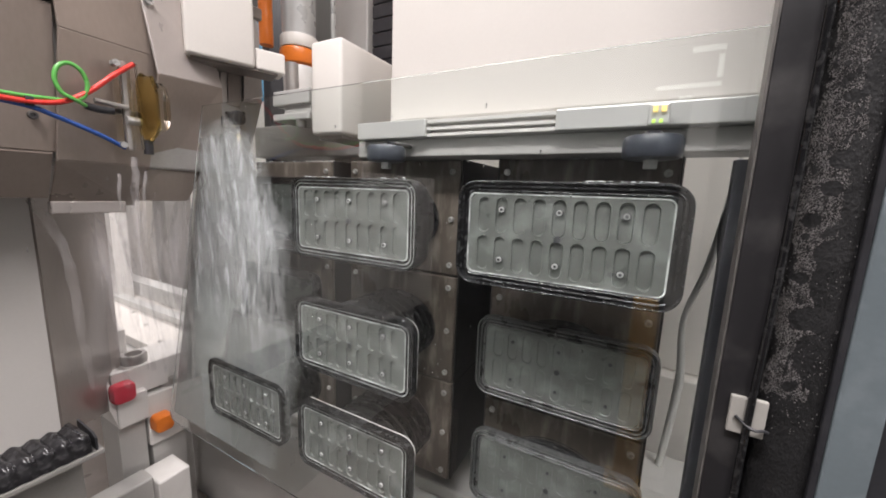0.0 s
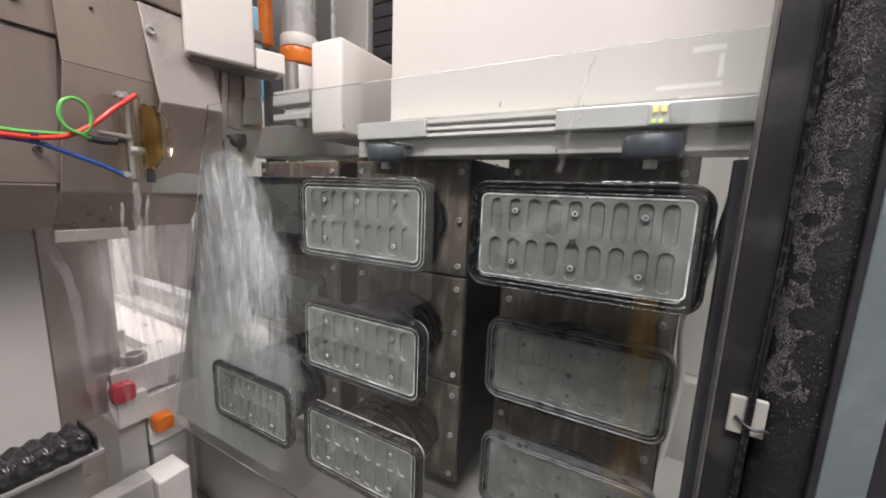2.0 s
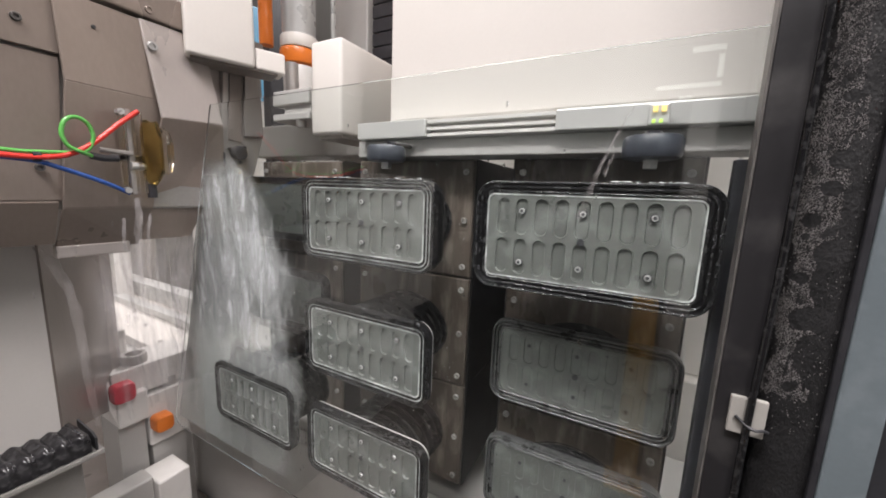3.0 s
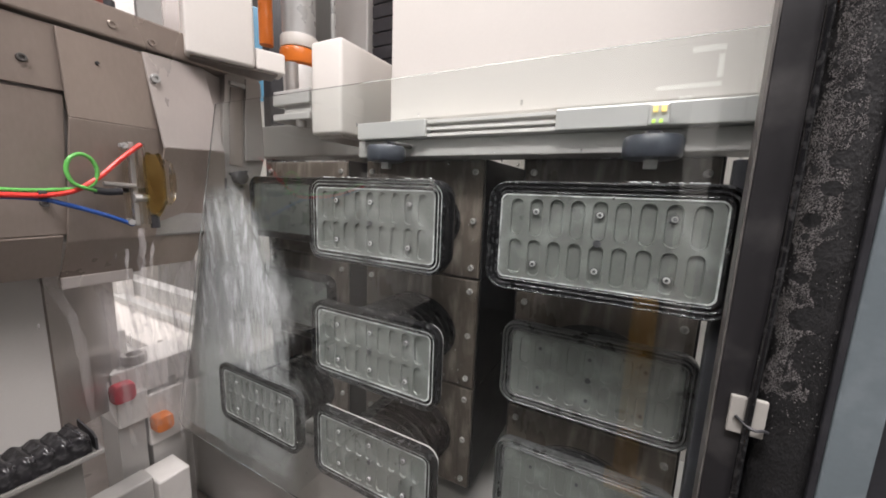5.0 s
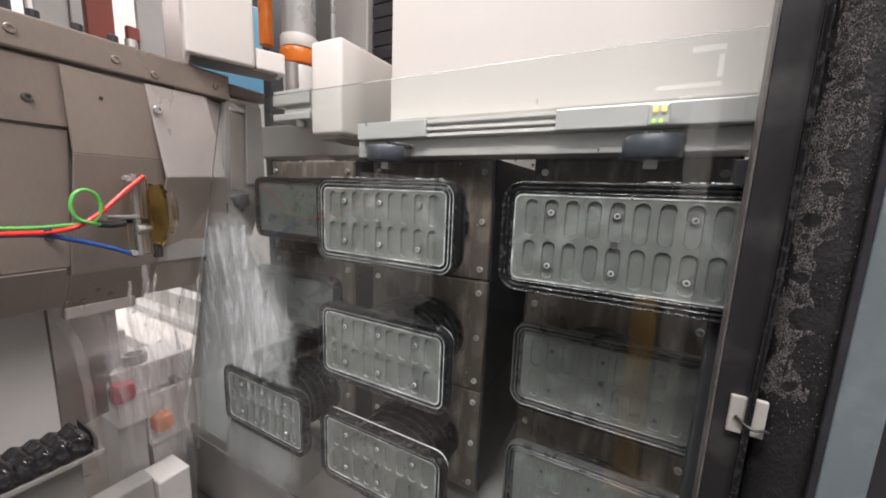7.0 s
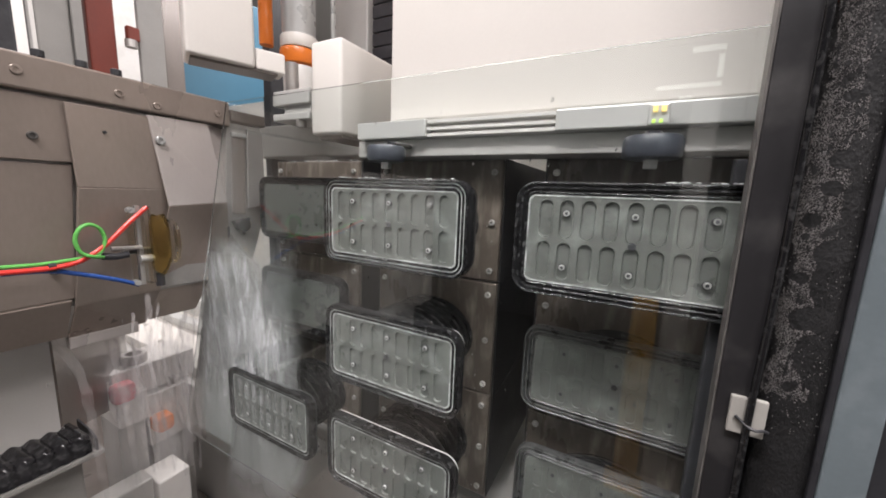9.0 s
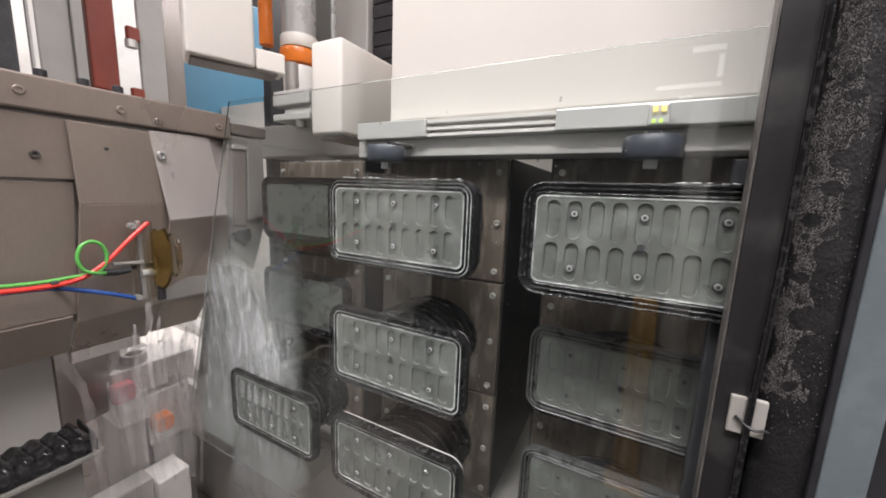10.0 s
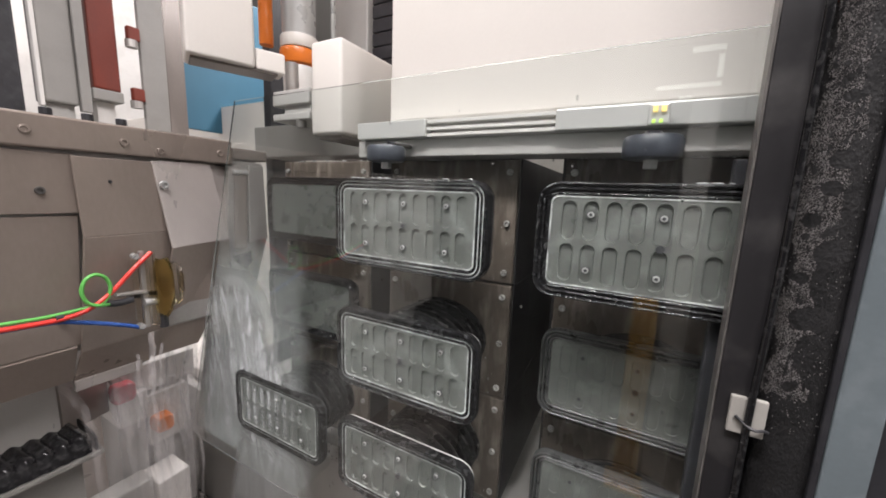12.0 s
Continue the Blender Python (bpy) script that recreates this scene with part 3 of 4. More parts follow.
# ---------------------------------------------------------------- post in front of the glass
def right_post():
    p = thing("edge_post", pose(0.082, -0.03, 0.0), "dark grey steel post with a worn black brush strip", "post")
    part("front_plate", box(-0.011, 0.0095, 0.0, 0.006, 0.2, 2.4, 0.0008), POST_GREY, p, "scuffed dark grey plate")
    part("edge_strip", box(-0.0128, -0.0112, 0.0, 0.012, 0.2, 2.4, 0.0004), DARK_BOLT, p, "bare steel edge strip")
    part("back_plate", box(-0.014, 0.03, 0.045, 0.055, 0.2, 1.535, 0.001), BLACK_PAINT, p)
    # black strip paints the shadow along the roll's left edge
    part("groove", box(0.0098, 0.0158, 0.012, 0.02, 0.2, 2.4), BLACK_PAINT, p)
    # rough foam-covered roll
    rnd = random.Random(4)
    loops = []
    for i in range(181):
        z = 0.9 + i * 0.0055
        lp = []
        for k in range(20):
            a = 2 * math.pi * k / 20
            rr = 0.0187 + 0.0010 * noise.noise((math.cos(a) * 2.2, math.sin(a) * 2.2, z * 60)) + 0.001 * noise.noise((a * 6, 3, z * 210))
            lp.append((0.0355 + rr * math.cos(a), 0.0155 + rr * math.sin(a), z))
        loops.append(lp)
    part("brush_roll", loft(loops), WORN_BLACK, p, "black brush roll crusted with pale specks", smooth=50)
    # grit crust in a band that also paints in the roll's lit side, narrowing downwards to ragged islands, broken by
    # bare round pits
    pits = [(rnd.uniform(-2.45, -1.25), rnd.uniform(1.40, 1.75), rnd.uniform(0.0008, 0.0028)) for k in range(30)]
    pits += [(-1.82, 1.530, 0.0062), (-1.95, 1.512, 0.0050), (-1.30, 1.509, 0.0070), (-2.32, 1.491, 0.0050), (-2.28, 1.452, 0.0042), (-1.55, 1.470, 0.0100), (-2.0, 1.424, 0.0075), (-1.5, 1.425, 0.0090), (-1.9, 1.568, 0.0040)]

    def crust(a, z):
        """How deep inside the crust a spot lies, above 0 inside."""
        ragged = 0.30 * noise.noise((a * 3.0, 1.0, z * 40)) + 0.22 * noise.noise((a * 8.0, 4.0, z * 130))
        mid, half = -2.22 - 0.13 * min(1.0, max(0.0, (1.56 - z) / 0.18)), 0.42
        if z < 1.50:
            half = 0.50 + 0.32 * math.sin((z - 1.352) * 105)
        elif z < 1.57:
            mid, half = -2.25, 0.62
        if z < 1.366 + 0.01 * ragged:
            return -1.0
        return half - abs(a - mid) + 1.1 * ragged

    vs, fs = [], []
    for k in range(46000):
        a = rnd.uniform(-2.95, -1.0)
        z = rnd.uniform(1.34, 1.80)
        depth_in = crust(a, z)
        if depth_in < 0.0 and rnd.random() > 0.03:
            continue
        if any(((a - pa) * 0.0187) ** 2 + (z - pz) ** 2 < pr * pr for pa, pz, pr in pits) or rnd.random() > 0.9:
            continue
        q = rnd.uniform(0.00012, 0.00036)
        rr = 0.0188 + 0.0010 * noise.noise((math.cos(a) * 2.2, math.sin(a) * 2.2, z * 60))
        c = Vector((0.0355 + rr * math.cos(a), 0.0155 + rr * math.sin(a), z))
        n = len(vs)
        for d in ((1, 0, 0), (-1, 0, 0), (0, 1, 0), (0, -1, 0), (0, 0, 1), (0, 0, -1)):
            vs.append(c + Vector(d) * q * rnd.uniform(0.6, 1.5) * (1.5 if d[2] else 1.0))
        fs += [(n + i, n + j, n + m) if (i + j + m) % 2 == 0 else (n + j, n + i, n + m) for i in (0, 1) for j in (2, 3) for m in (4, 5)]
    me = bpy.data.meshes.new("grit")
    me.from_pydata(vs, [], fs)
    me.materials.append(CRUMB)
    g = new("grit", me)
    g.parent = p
    tagged(g, "pale grit banded along the brush roll's lit side", kind="stuff")
    part("side_plate", box(0.0512, 0.0745, -0.004, 0.002, 0.2, 2.4, 0.001), BLUE_GREY, p, "blue-grey painted side plate")
    part("side_flange", box(0.0468, 0.051, -0.0035, 0.0005, 0.2, 2.4, 0.001), BLACK_PAINT, p)
    part("outer_plate", box(0.076, 0.26, 0.004, 0.012, 0.2, 2.4, 0.001), BLACK_PAINT, p)
    # cable-tie mount with a thin cable
    t = thing("cable_tie_mount", pose(0.0915, -0.0335, 1.3465), "white square cable-tie mount stuck on the dark post", "cable mount")
    part("base_left", box(-0.0125, -0.003, -0.0015, 0.0025, -0.0145, 0.0145, 0.001), TIE_WHITE, t)
    part("base_right", box(-0.0008, 0.0090, -0.0015, 0.0025, -0.0145, 0.0145, 0.001), TIE_WHITE, t)
    part("tie", tube([(-0.009, -0.003, 0.000), (-0.004, -0.0045, -0.004), (0.002, -0.007, -0.006), (0.007, -0.0045, -0.006), (0.0105, -0.003, -0.007)], 0.0011, 8), BLACK_PAINT, t, "black cable tie")
    cb = tube([(0.0925, -0.0345, 1.9), (0.0925, -0.0345, 1.6), (0.0925, -0.0345, 1.45), (0.0898, -0.0372, 1.345), (0.0900, -0.0345, 1.25), (0.0900, -0.0345, 1.0)], 0.0024)
    tagged(part("sensor_cable", cb, RUBBER, smooth=60), "thin black cable running down the post", "cable")


WORN_BLACK = material("crusted_black_foam", (0.006, 0.0058, 0.0064), 0.72, vary=0.5, scale=70, bump=0.9, fine=600, stretch=(1, 1, 0.6),
                      stain=(0.06, 0.056, 0.056), stain_amount=0.12, stain_scale=700, bump_size=0.003, patch=40.0)
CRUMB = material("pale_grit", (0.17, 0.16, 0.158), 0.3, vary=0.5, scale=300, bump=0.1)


# ---------------------------------------------------------------- grinding head
HEAD = Vector((-0.66, 0.0, 1.47))


def grinding_head():
    t = thing("grinding_head", pose(*HEAD), "wet beige sheet-steel grinding head with folded guards and a coolant nozzle", "grinding head")

    def P(y, z, x=-0.66):
        return Vector((x, y, z)) - HEAD

    def guard(name, pts, mat, label="", th=0.004):
        return part(name, slab([P(*q) for q in pts], th, bevel=0.0012), mat, t, label)

    # core that closes the hood
    part("core", box(-0.30, -0.012, -0.40, 0.03, 0.055, 0.36, 0.004), DULL_STEEL, t)
    # rim with screws
    part("rim", box(-0.32, 0.006, -0.42, 0.054, 0.334, 0.376, 0.003), BEIGE_STEEL, t, "clear-coated rim band")
    for y in (-0.178, -0.139, -0.103):
        part("cap_screw", rod(P(y, 1.846, -0.662), P(y, 1.855, -0.662), 0.0062, 12, bevel=0.001), BLACK_PAINT, t, "black cap screw")
    for y, z in ((-0.105, 1.822), (-0.06, 1.815), (0.03, 1.822), (-0.2, 1.825)):
        bolt_head("rim_screw", P(y, z, -0.6538), (1, 0, 0), 0.0055, BEIGE_STEEL, t, 0.002)
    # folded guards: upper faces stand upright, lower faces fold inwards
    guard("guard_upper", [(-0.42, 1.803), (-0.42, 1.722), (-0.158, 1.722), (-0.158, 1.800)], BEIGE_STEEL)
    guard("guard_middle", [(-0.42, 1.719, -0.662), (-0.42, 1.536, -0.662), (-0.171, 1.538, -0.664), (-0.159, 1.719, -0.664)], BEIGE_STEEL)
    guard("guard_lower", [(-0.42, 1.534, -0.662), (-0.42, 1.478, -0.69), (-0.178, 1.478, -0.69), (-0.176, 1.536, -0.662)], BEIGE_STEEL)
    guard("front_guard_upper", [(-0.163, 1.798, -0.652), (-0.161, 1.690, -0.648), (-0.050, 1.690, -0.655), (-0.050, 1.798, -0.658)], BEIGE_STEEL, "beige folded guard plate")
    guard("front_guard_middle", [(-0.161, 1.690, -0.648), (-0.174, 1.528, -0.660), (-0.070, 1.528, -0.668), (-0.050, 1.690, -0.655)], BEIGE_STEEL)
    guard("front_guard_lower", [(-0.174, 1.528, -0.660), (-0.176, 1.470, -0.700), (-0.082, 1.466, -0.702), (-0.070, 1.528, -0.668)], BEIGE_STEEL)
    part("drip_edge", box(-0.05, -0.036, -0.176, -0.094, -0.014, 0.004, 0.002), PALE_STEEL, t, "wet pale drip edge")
    # one folded guard: upper fold painted paler as lit, lower fold darker as shaded
    guard("side_guard_upper", [(-0.073, 1.800, -0.656), (-0.060, 1.664, -0.642), (0.038, 1.670, -0.650), (0.015, 1.803, -0.660)], PALE_STEEL, "upper fold of the guard plate, coloured paler as lit")
    guard("side_guard_lower", [(-0.060, 1.664, -0.642), (-0.082, 1.474, -0.690), (-0.010, 1.474, -0.690), (0.046, 1.598, -0.664), (0.038, 1.670, -0.650)], BEIGE_STEEL, "lower fold of the guard plate, coloured darker as shaded")
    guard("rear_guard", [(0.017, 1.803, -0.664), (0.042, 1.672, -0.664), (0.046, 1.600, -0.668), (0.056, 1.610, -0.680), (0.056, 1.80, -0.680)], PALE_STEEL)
    for y, z in ((-0.193, 1.752), (-0.062, 1.764), (-0.19, 1.58)):
        bolt_head("guard_screw", P(y, z, -0.650 if y > -0.1 else -0.660), (1, 0, 0), 0.0065 if y > -0.1 else 0.005, BRIGHT_STEEL if y > -0.1 else DARK_BOLT, t, 0.004)
    # small hole drawn as a black disc for its inner shade
    part("rivet_hole", rod(P(-0.126, 1.766, -0.6525), P(-0.126, 1.766, -0.6505), 0.0022, 10), BLACK_PAINT, t, "small dark hole")
    # black bar added to stand in for a thin dark slit
    part("latch", box(0.000, 0.003, 0.0405, 0.0435, 0.134, 0.154, 0.0006), BLACK_PAINT, t, "black bar standing in for a thin dark slit")
    # arm that reaches round behind the glass, with the spindle
    part("rear_arm", box(-0.14, -0.020, 0.060, 0.118, 0.205, 0.365, 0.006), WET_SHADE_BROWN, t)
    part("rear_beam", box(-0.06, 0.0, 0.058, 0.128, 0.345, 0.366, 0.003), WET_SHADE_BROWN, t, "dark wet cross bar")
    guard("wheel_hood", [(0.051, 1.812, -0.662), (0.041, 1.660, -0.662), (0.046, 1.612, -0.662), (0.070, 1.575, -0.662), (0.089, 1.556, -0.662), (0.104, 1.600, -0.662), (0.124, 1.668, -0.662), (0.117, 1.812, -0.662)], DULL_STEEL, "wet grey wheel hood behind the glass", 0.05)
    guard("hood_plate", [(0.085, 1.806, -0.655), (0.080, 1.657, -0.655), (0.119, 1.662, -0.655), (0.115, 1.806, -0.655)], DULL_STEEL, "pale plate on the wheel hood")
    # thin dark plate stands in for the shaded slot in the hood
    guard("hood_recess", [(0.058, 1.786, -0.659), (0.052, 1.648, -0.659), (0.077, 1.645, -0.659), (0.083, 1.788, -0.659)], WET_SHADE_BROWN, "dark plate painting the wheel hood's shaded slot", 0.002)
    part("clamp_bar", box(-0.002, 0.004, 0.056, 0.088, 0.318, 0.326, 0.002), BRIGHT_STEEL, t, "bright clamp bar")
    part("spindle", rod((-0.02, 0.068, 0.156), (0.012, 0.068, 0.156), 0.013, 20, bevel=0.003), BLACK_PAINT, t, "dark spindle nose", smooth=30)
    for a in range(3):
        ca, sa = math.cos(radians(40 + 120 * a)), math.sin(radians(40 + 120 * a))
        bolt_head("hub_screw", (0.0, 0.068 + 0.017 * ca, 0.156 + 0.017 * sa), (1, 0, 0), 0.003, BLACK_PAINT, t)
    part("grinding_wheel", rod((-0.070, -0.012, 0.115), (-0.070, 0.030, 0.115), 0.020, 28, bevel=0.003), BLACK_PAINT, t, "dark grinding wheel", smooth=30)
    # nozzle: clear plates, amber body, clear cap
    n = part("nozzle_plate", box(0.022, 0.028, -0.118, -0.110, 0.085, 0.190, 0.001), ACRYLIC, t, "clear plastic nozzle plate")
    part("nozzle_plate", box(0.022, 0.034, -0.100, -0.092, 0.080, 0.195, 0.001), ACRYLIC, t, "clear plastic nozzle plate")
    part("nozzle_pipe", rod((0.028, -0.140, 0.137), (0.028, -0.105, 0.135), 0.0032, 12), DULL_STEEL, t, smooth=30)
    lp = []
    for w_, h_, y, dz in ((0.016, 0.070, -0.094, 0.0), (0.022, 0.084, -0.090, 0.002), (0.022, 0.090, -0.084, -0.002), (0.020, 0.078, -0.077, 0.004), (0.014, 0.05, -0.072, 0.0)):
        lp.append([(0.034 + x_, y, 0.138 + dz + z_ + 0.003 * math.sin(z_ * 210)) for x_, z_ in round_rect(w_, h_, w_ * 0.45, 5)])
    part("nozzle_body", loft(lp), AMBER, t, "amber translucent nozzle body", smooth=50)
    part("nozzle_cap", loft([[(0.034 + r * 0.5 * math.cos(2 * math.pi * (k + 0.5) / 8), y, 0.142 + r * math.sin(2 * math.pi * (k + 0.5) / 8)) for k in range(8)]
                             for r, y in ((0.036, -0.073), (0.036, -0.068), (0.030, -0.062))]), ACRYLIC, t, "clear faceted nozzle cap")
    part("nozzle_bracket", box(0.016, 0.022, -0.125, -0.088, 0.125, 0.133, 0.001), DULL_STEEL, t, "steel nozzle bracket")
    part("nozzle_fitting", rod((0.028, -0.108, 0.118), (0.028, -0.090, 0.118), 0.0055, 12), BRIGHT_STEEL, t, smooth=30)
    part("nozzle_post", box(0.020, 0.026, -0.108, -0.102, 0.078, 0.196, 0.001), DULL_STEEL, t, "upright steel bar")
    for z_ in (0.084, 0.190):
        part("nozzle_nut", rod((0.024, -0.115, z_), (0.034, -0.115, z_), 0.0045, 6), BRIGHT_STEEL, t, "bright nut")
    part("nozzle_foot", rod((0.030, -0.086, 0.074), (0.030, -0.086, 0.094), 0.006, 10), BLACK_PAINT, t, smooth=30)

    # coolant hoses
    part("red_hose", tube([(0.02, -0.40, 0.150), (0.030, -0.30, 0.128), (0.034, -0.224, 0.121), (0.036, -0.180, 0.124), (0.036, -0.150, 0.142), (0.034, -0.120, 0.172), (0.032, -0.096, 0.194)], 0.0031), TUBE_RED, t, "red coolant hose", smooth=60)
    loop_ = [(0.02, -0.40, 0.158), (0.028, -0.30, 0.134), (0.032, -0.224, 0.127), (0.034, -0.185, 0.128)]
    loop_ += [(0.036 + 0.0008 * k, -0.163 + 0.015 * math.sin(radians(45 * k)), 0.152 - 0.021 * math.cos(radians(45 * k))) for k in range(9)]
    loop_ += [(0.034, -0.152, 0.128), (0.030, -0.146, 0.127)]
    part("green_hose", tube(loop_, 0.0024), TUBE_GREEN, t, "green coolant hose with a loop", smooth=60)
    part("hose_sleeve", tube([(0.030, -0.150, 0.128), (0.030, -0.137, 0.126), (0.029, -0.122, 0.127)], 0.0048), BLACK_PAINT, t, "black hose sleeve", smooth=60)
    part("blue_hose", tube([(0.02, -0.40, 0.146), (0.028, -0.30, 0.124), (0.030, -0.210, 0.118), (0.030, -0.180, 0.110), (0.030, -0.140, 0.094), (0.028, -0.112, 0.080)], 0.0030), TUBE_BLUE, t, "blue coolant hose", smooth=60)
    part("hose_clip", rod((0.032, -0.203, 0.122), (0.032, -0.196, 0.122), 0.0062, 10), BLACK_PAINT, t, "black hose clip")
    return t


# ---------------------------------------------------------------- base of the machine
def machine_base():
    c = thing("lower_column", pose(-0.8, -0.17, 0.0), "pale painted machine column with a shaded folded side", "column")
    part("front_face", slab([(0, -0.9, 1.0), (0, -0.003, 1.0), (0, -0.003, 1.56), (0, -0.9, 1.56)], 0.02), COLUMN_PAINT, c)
    # side face takes a darker brown to paint in its shade
    part("side_face", slab([(0, 0.0, 1.075), (-0.19, 0.128, 0.99), (-0.19, 0.128, 1.56), (0, 0.0, 1.56)], 0.012), WET_SHADE_BROWN, c, "wet side plate, coloured darker as shaded")
    part("side_fold", slab([(-0.192, 0.128, 1.0), (-0.205, 0.150, 1.02), (-0.205, 0.150, 1.56), (-0.192, 0.128, 1.56)], 0.012), PALE_STEEL, c)
    part("foot", box(-0.35, -0.03, -0.8, -0.06, 0.0, 1.0), GREY_PAINT, c)
    # long white bed along the machine
    b = thing("machine_bed", pose(-1.0, 0.3, 0.0), "long white enamelled machine bed with slots and screws", "machine bed")
    part("top_plate", box(-2.2, -0.04, -0.12, 0.20, 0.90, 0.957, 0.004), WHITE, b)
    part("rear_deck", box(-0.038, 1.6, -0.12, 0.20, 0.90, 0.952, 0.004), GREY_PAINT, b, "grey painted deck plate")
    part("front_apron", box(-2.2, 1.6, -0.155, -0.122, 0.0, 0.930, 0.003), GREY_PAINT, b)
    part("slot_rail", box(-2.2, -0.24, 0.02, 0.06, 0.958, 0.985, 0.003), ALUMINIUM, b)
    part("slot_rail", box(-2.2, -0.30, 0.11, 0.17, 0.958, 1.03, 0.003), ALUMINIUM, b)
    for sx, sy in ((-0.80, 0.0), (-0.39, -0.085), (-0.60, -0.04), (-0.18, -0.09)):
        bolt_head("screw", (sx, sy, 0.957), (0, 0, 1), 0.008, DULL_STEEL, b, 0.003)
    tagged(part("side_enclosure", box(-3.6, -0.75, 0.95, 0.97, 0.0, 1.95, 0.002), WHITE), "bright white enclosure sheet behind the machine bed", "panel")

    def knob(parent, x, y, z, r, depth, mat, label):
        loops = []
        for k, d in ((0.80, 0.0), (1.0, 0.003), (1.0, depth - 0.006), (0.9, depth - 0.001), (0.8, depth)):
            loops.append([(x + d, y + u * k, z + v * k) for u, v in round_rect(2 * r, 2.1 * r, r * 0.55, 4)])
        part("knob", loft(loops), mat, parent, label, smooth=40)

    def ring_nut(parent, x, y, z, r, h):
        loops = [[(x + q * math.cos(2 * math.pi * k / 24), y + q * math.sin(2 * math.pi * k / 24), z + d) for k in range(24)]
                 for q, d in ((r * 0.95, 0.0), (r, 0.003), (r, h - 0.003), (r * 0.92, h), (r * 0.66, h), (r * 0.6, h * 0.4))]
        part("ring_nut", loft(loops), DULL_STEEL, parent, "dark steel ring nut", smooth=35)

    # clamp blocks with knobs, stepping up towards the bed
    s = thing("clamp_block", pose(-0.97, -0.03, 0.60), "white clamp block with a square red knob", "clamp block", "clamp blocks")
    part("body", box(-0.10, 0.018, -0.022, 0.034, 0.352, 0.424, 0.003), OFFWHITE, s)
    part("cheek", slab([(0.012, -0.046, 0.455), (0.012, -0.0225, 0.36), (0.012, -0.0225, 0.42), (0.012, -0.030, 0.468)], 0.05), OFFWHITE, s)
    part("stem", box(-0.09, 0.0, -0.02, 0.03, 0.0, 0.352), GREY_PAINT, s)
    knob(s, 0.010, -0.012, 0.440, 0.021, 0.026, RED, "square red knob")
    s = thing("clamp_block", pose(-1.0, 0.0, 0.60), "long white clamp beam with two ring nuts", "clamp block", "clamp blocks")
    part("beam", box(-0.08, 0.03, -0.052, 0.115, 0.410, 0.478, 0.003), OFFWHITE, s)
    part("leg", box(-0.07, 0.0, 0.06, 0.11, 0.0, 0.41), GREY_PAINT, s)
    ring_nut(s, 0.0, 0.002, 0.478, 0.025, 0.022)
    part("riser", box(-0.13, -0.082, -0.06, 0.02, 0.400, 0.535, 0.003), OFFWHITE, s)
    part("plug", rod((-0.10, -0.012, 0.535), (-0.10, -0.012, 0.552), 0.012, 14), DULL_STEEL, s)
    s = thing("clamp_block", pose(-0.97, 0.03, 0.60), "white clamp block with an orange knob", "clamp block", "clamp blocks")
    part("body", box(-0.06, 0.008, -0.026, 0.06, 0.270, 0.400, 0.003), OFFWHITE, s)
    part("leg", box(-0.05, 0.0, -0.02, 0.05, 0.0, 0.27), GREY_PAINT, s)
    knob(s, 0.008, -0.006, 0.331, 0.019, 0.034, ORANGE, "orange knob")
    ring_nut(s, -0.02, 0.032, 0.400, 0.022, 0.026)
    s = thing("clamp_block", pose(-0.93, 0.0, 0.60), "low pale bracket under the clamp blocks", "clamp block", "clamp blocks")
    part("body", box(-0.03, 0.05, -0.02, 0.045, 0.0, 0.225, 0.004), OFFWHITE, s)
    part("ledge", box(-0.02, 0.03, -0.115, -0.0205, 0.0, 0.235, 0.004), GREY_PAINT, s)
    # black way cover: folds on top, flat dark flank, white track
    w = thing("way_cover", pose(-0.82, -0.416, 1.006), "black shiny folded bellows way cover on a grey track", "way cover")
    loops, n = [], 13
    for i in range(n * 6 + 1):
        u = i / 6.0
        k = (0.5 - 0.5 * math.cos(2 * math.pi * u)) ** 0.8
        y = u * 0.0198 - 0.006
        h = 0.047 + 0.0055 * k
        f = 0.069 + 0.002 * k
        loops.append([(-0.004, y + 0.004, 0.046), (-0.004, y + 0.004, h + 0.034), (0.014, y + 0.006, h + 0.033), (0.034, y + 0.008, h + 0.032), (f - 0.008, y + 0.011, h + 0.029), (f, y + 0.012, h + 0.022), (f, y + 0.012, 0.0465)])
    part("folds", loft(loops), SHINY_BLACK, w, "black shiny vinyl folds", smooth=50)
    part("end_plate", slab([(-0.004, 0.268, 0.046), (0.070, 0.268, 0.046), (0.070, 0.268, 0.068), (0.058, 0.268, 0.074), (-0.004, 0.268, 0.076)], 0.003), BLACK_PAINT, w)
    part("track", box(-0.06, 0.073, 0.0, 0.278, 0.036, 0.045, 0.002), MID_GREY, w, "thin grey track plate")
    part("bracket", box(-0.06, 0.03, 0.0, 0.26, -0.406, 0.0335, 0.003), MID_GREY, w, "grey painted bracket")
    tagged(part("base_frame", box(-1.9, -0.55, -0.9, 0.14, 0.0, 0.60, 0.004), WET_SHADE_BROWN), "brownish wet steel lower machine frame", "machine frame")


SHINY_BLACK = material("shiny_black_vinyl", (0.018, 0.017, 0.019), 0.12, vary=0.3, scale=60, bump=0.2, stain=(0.12, 0.12, 0.12), stain_amount=0.3, stain_scale=120)


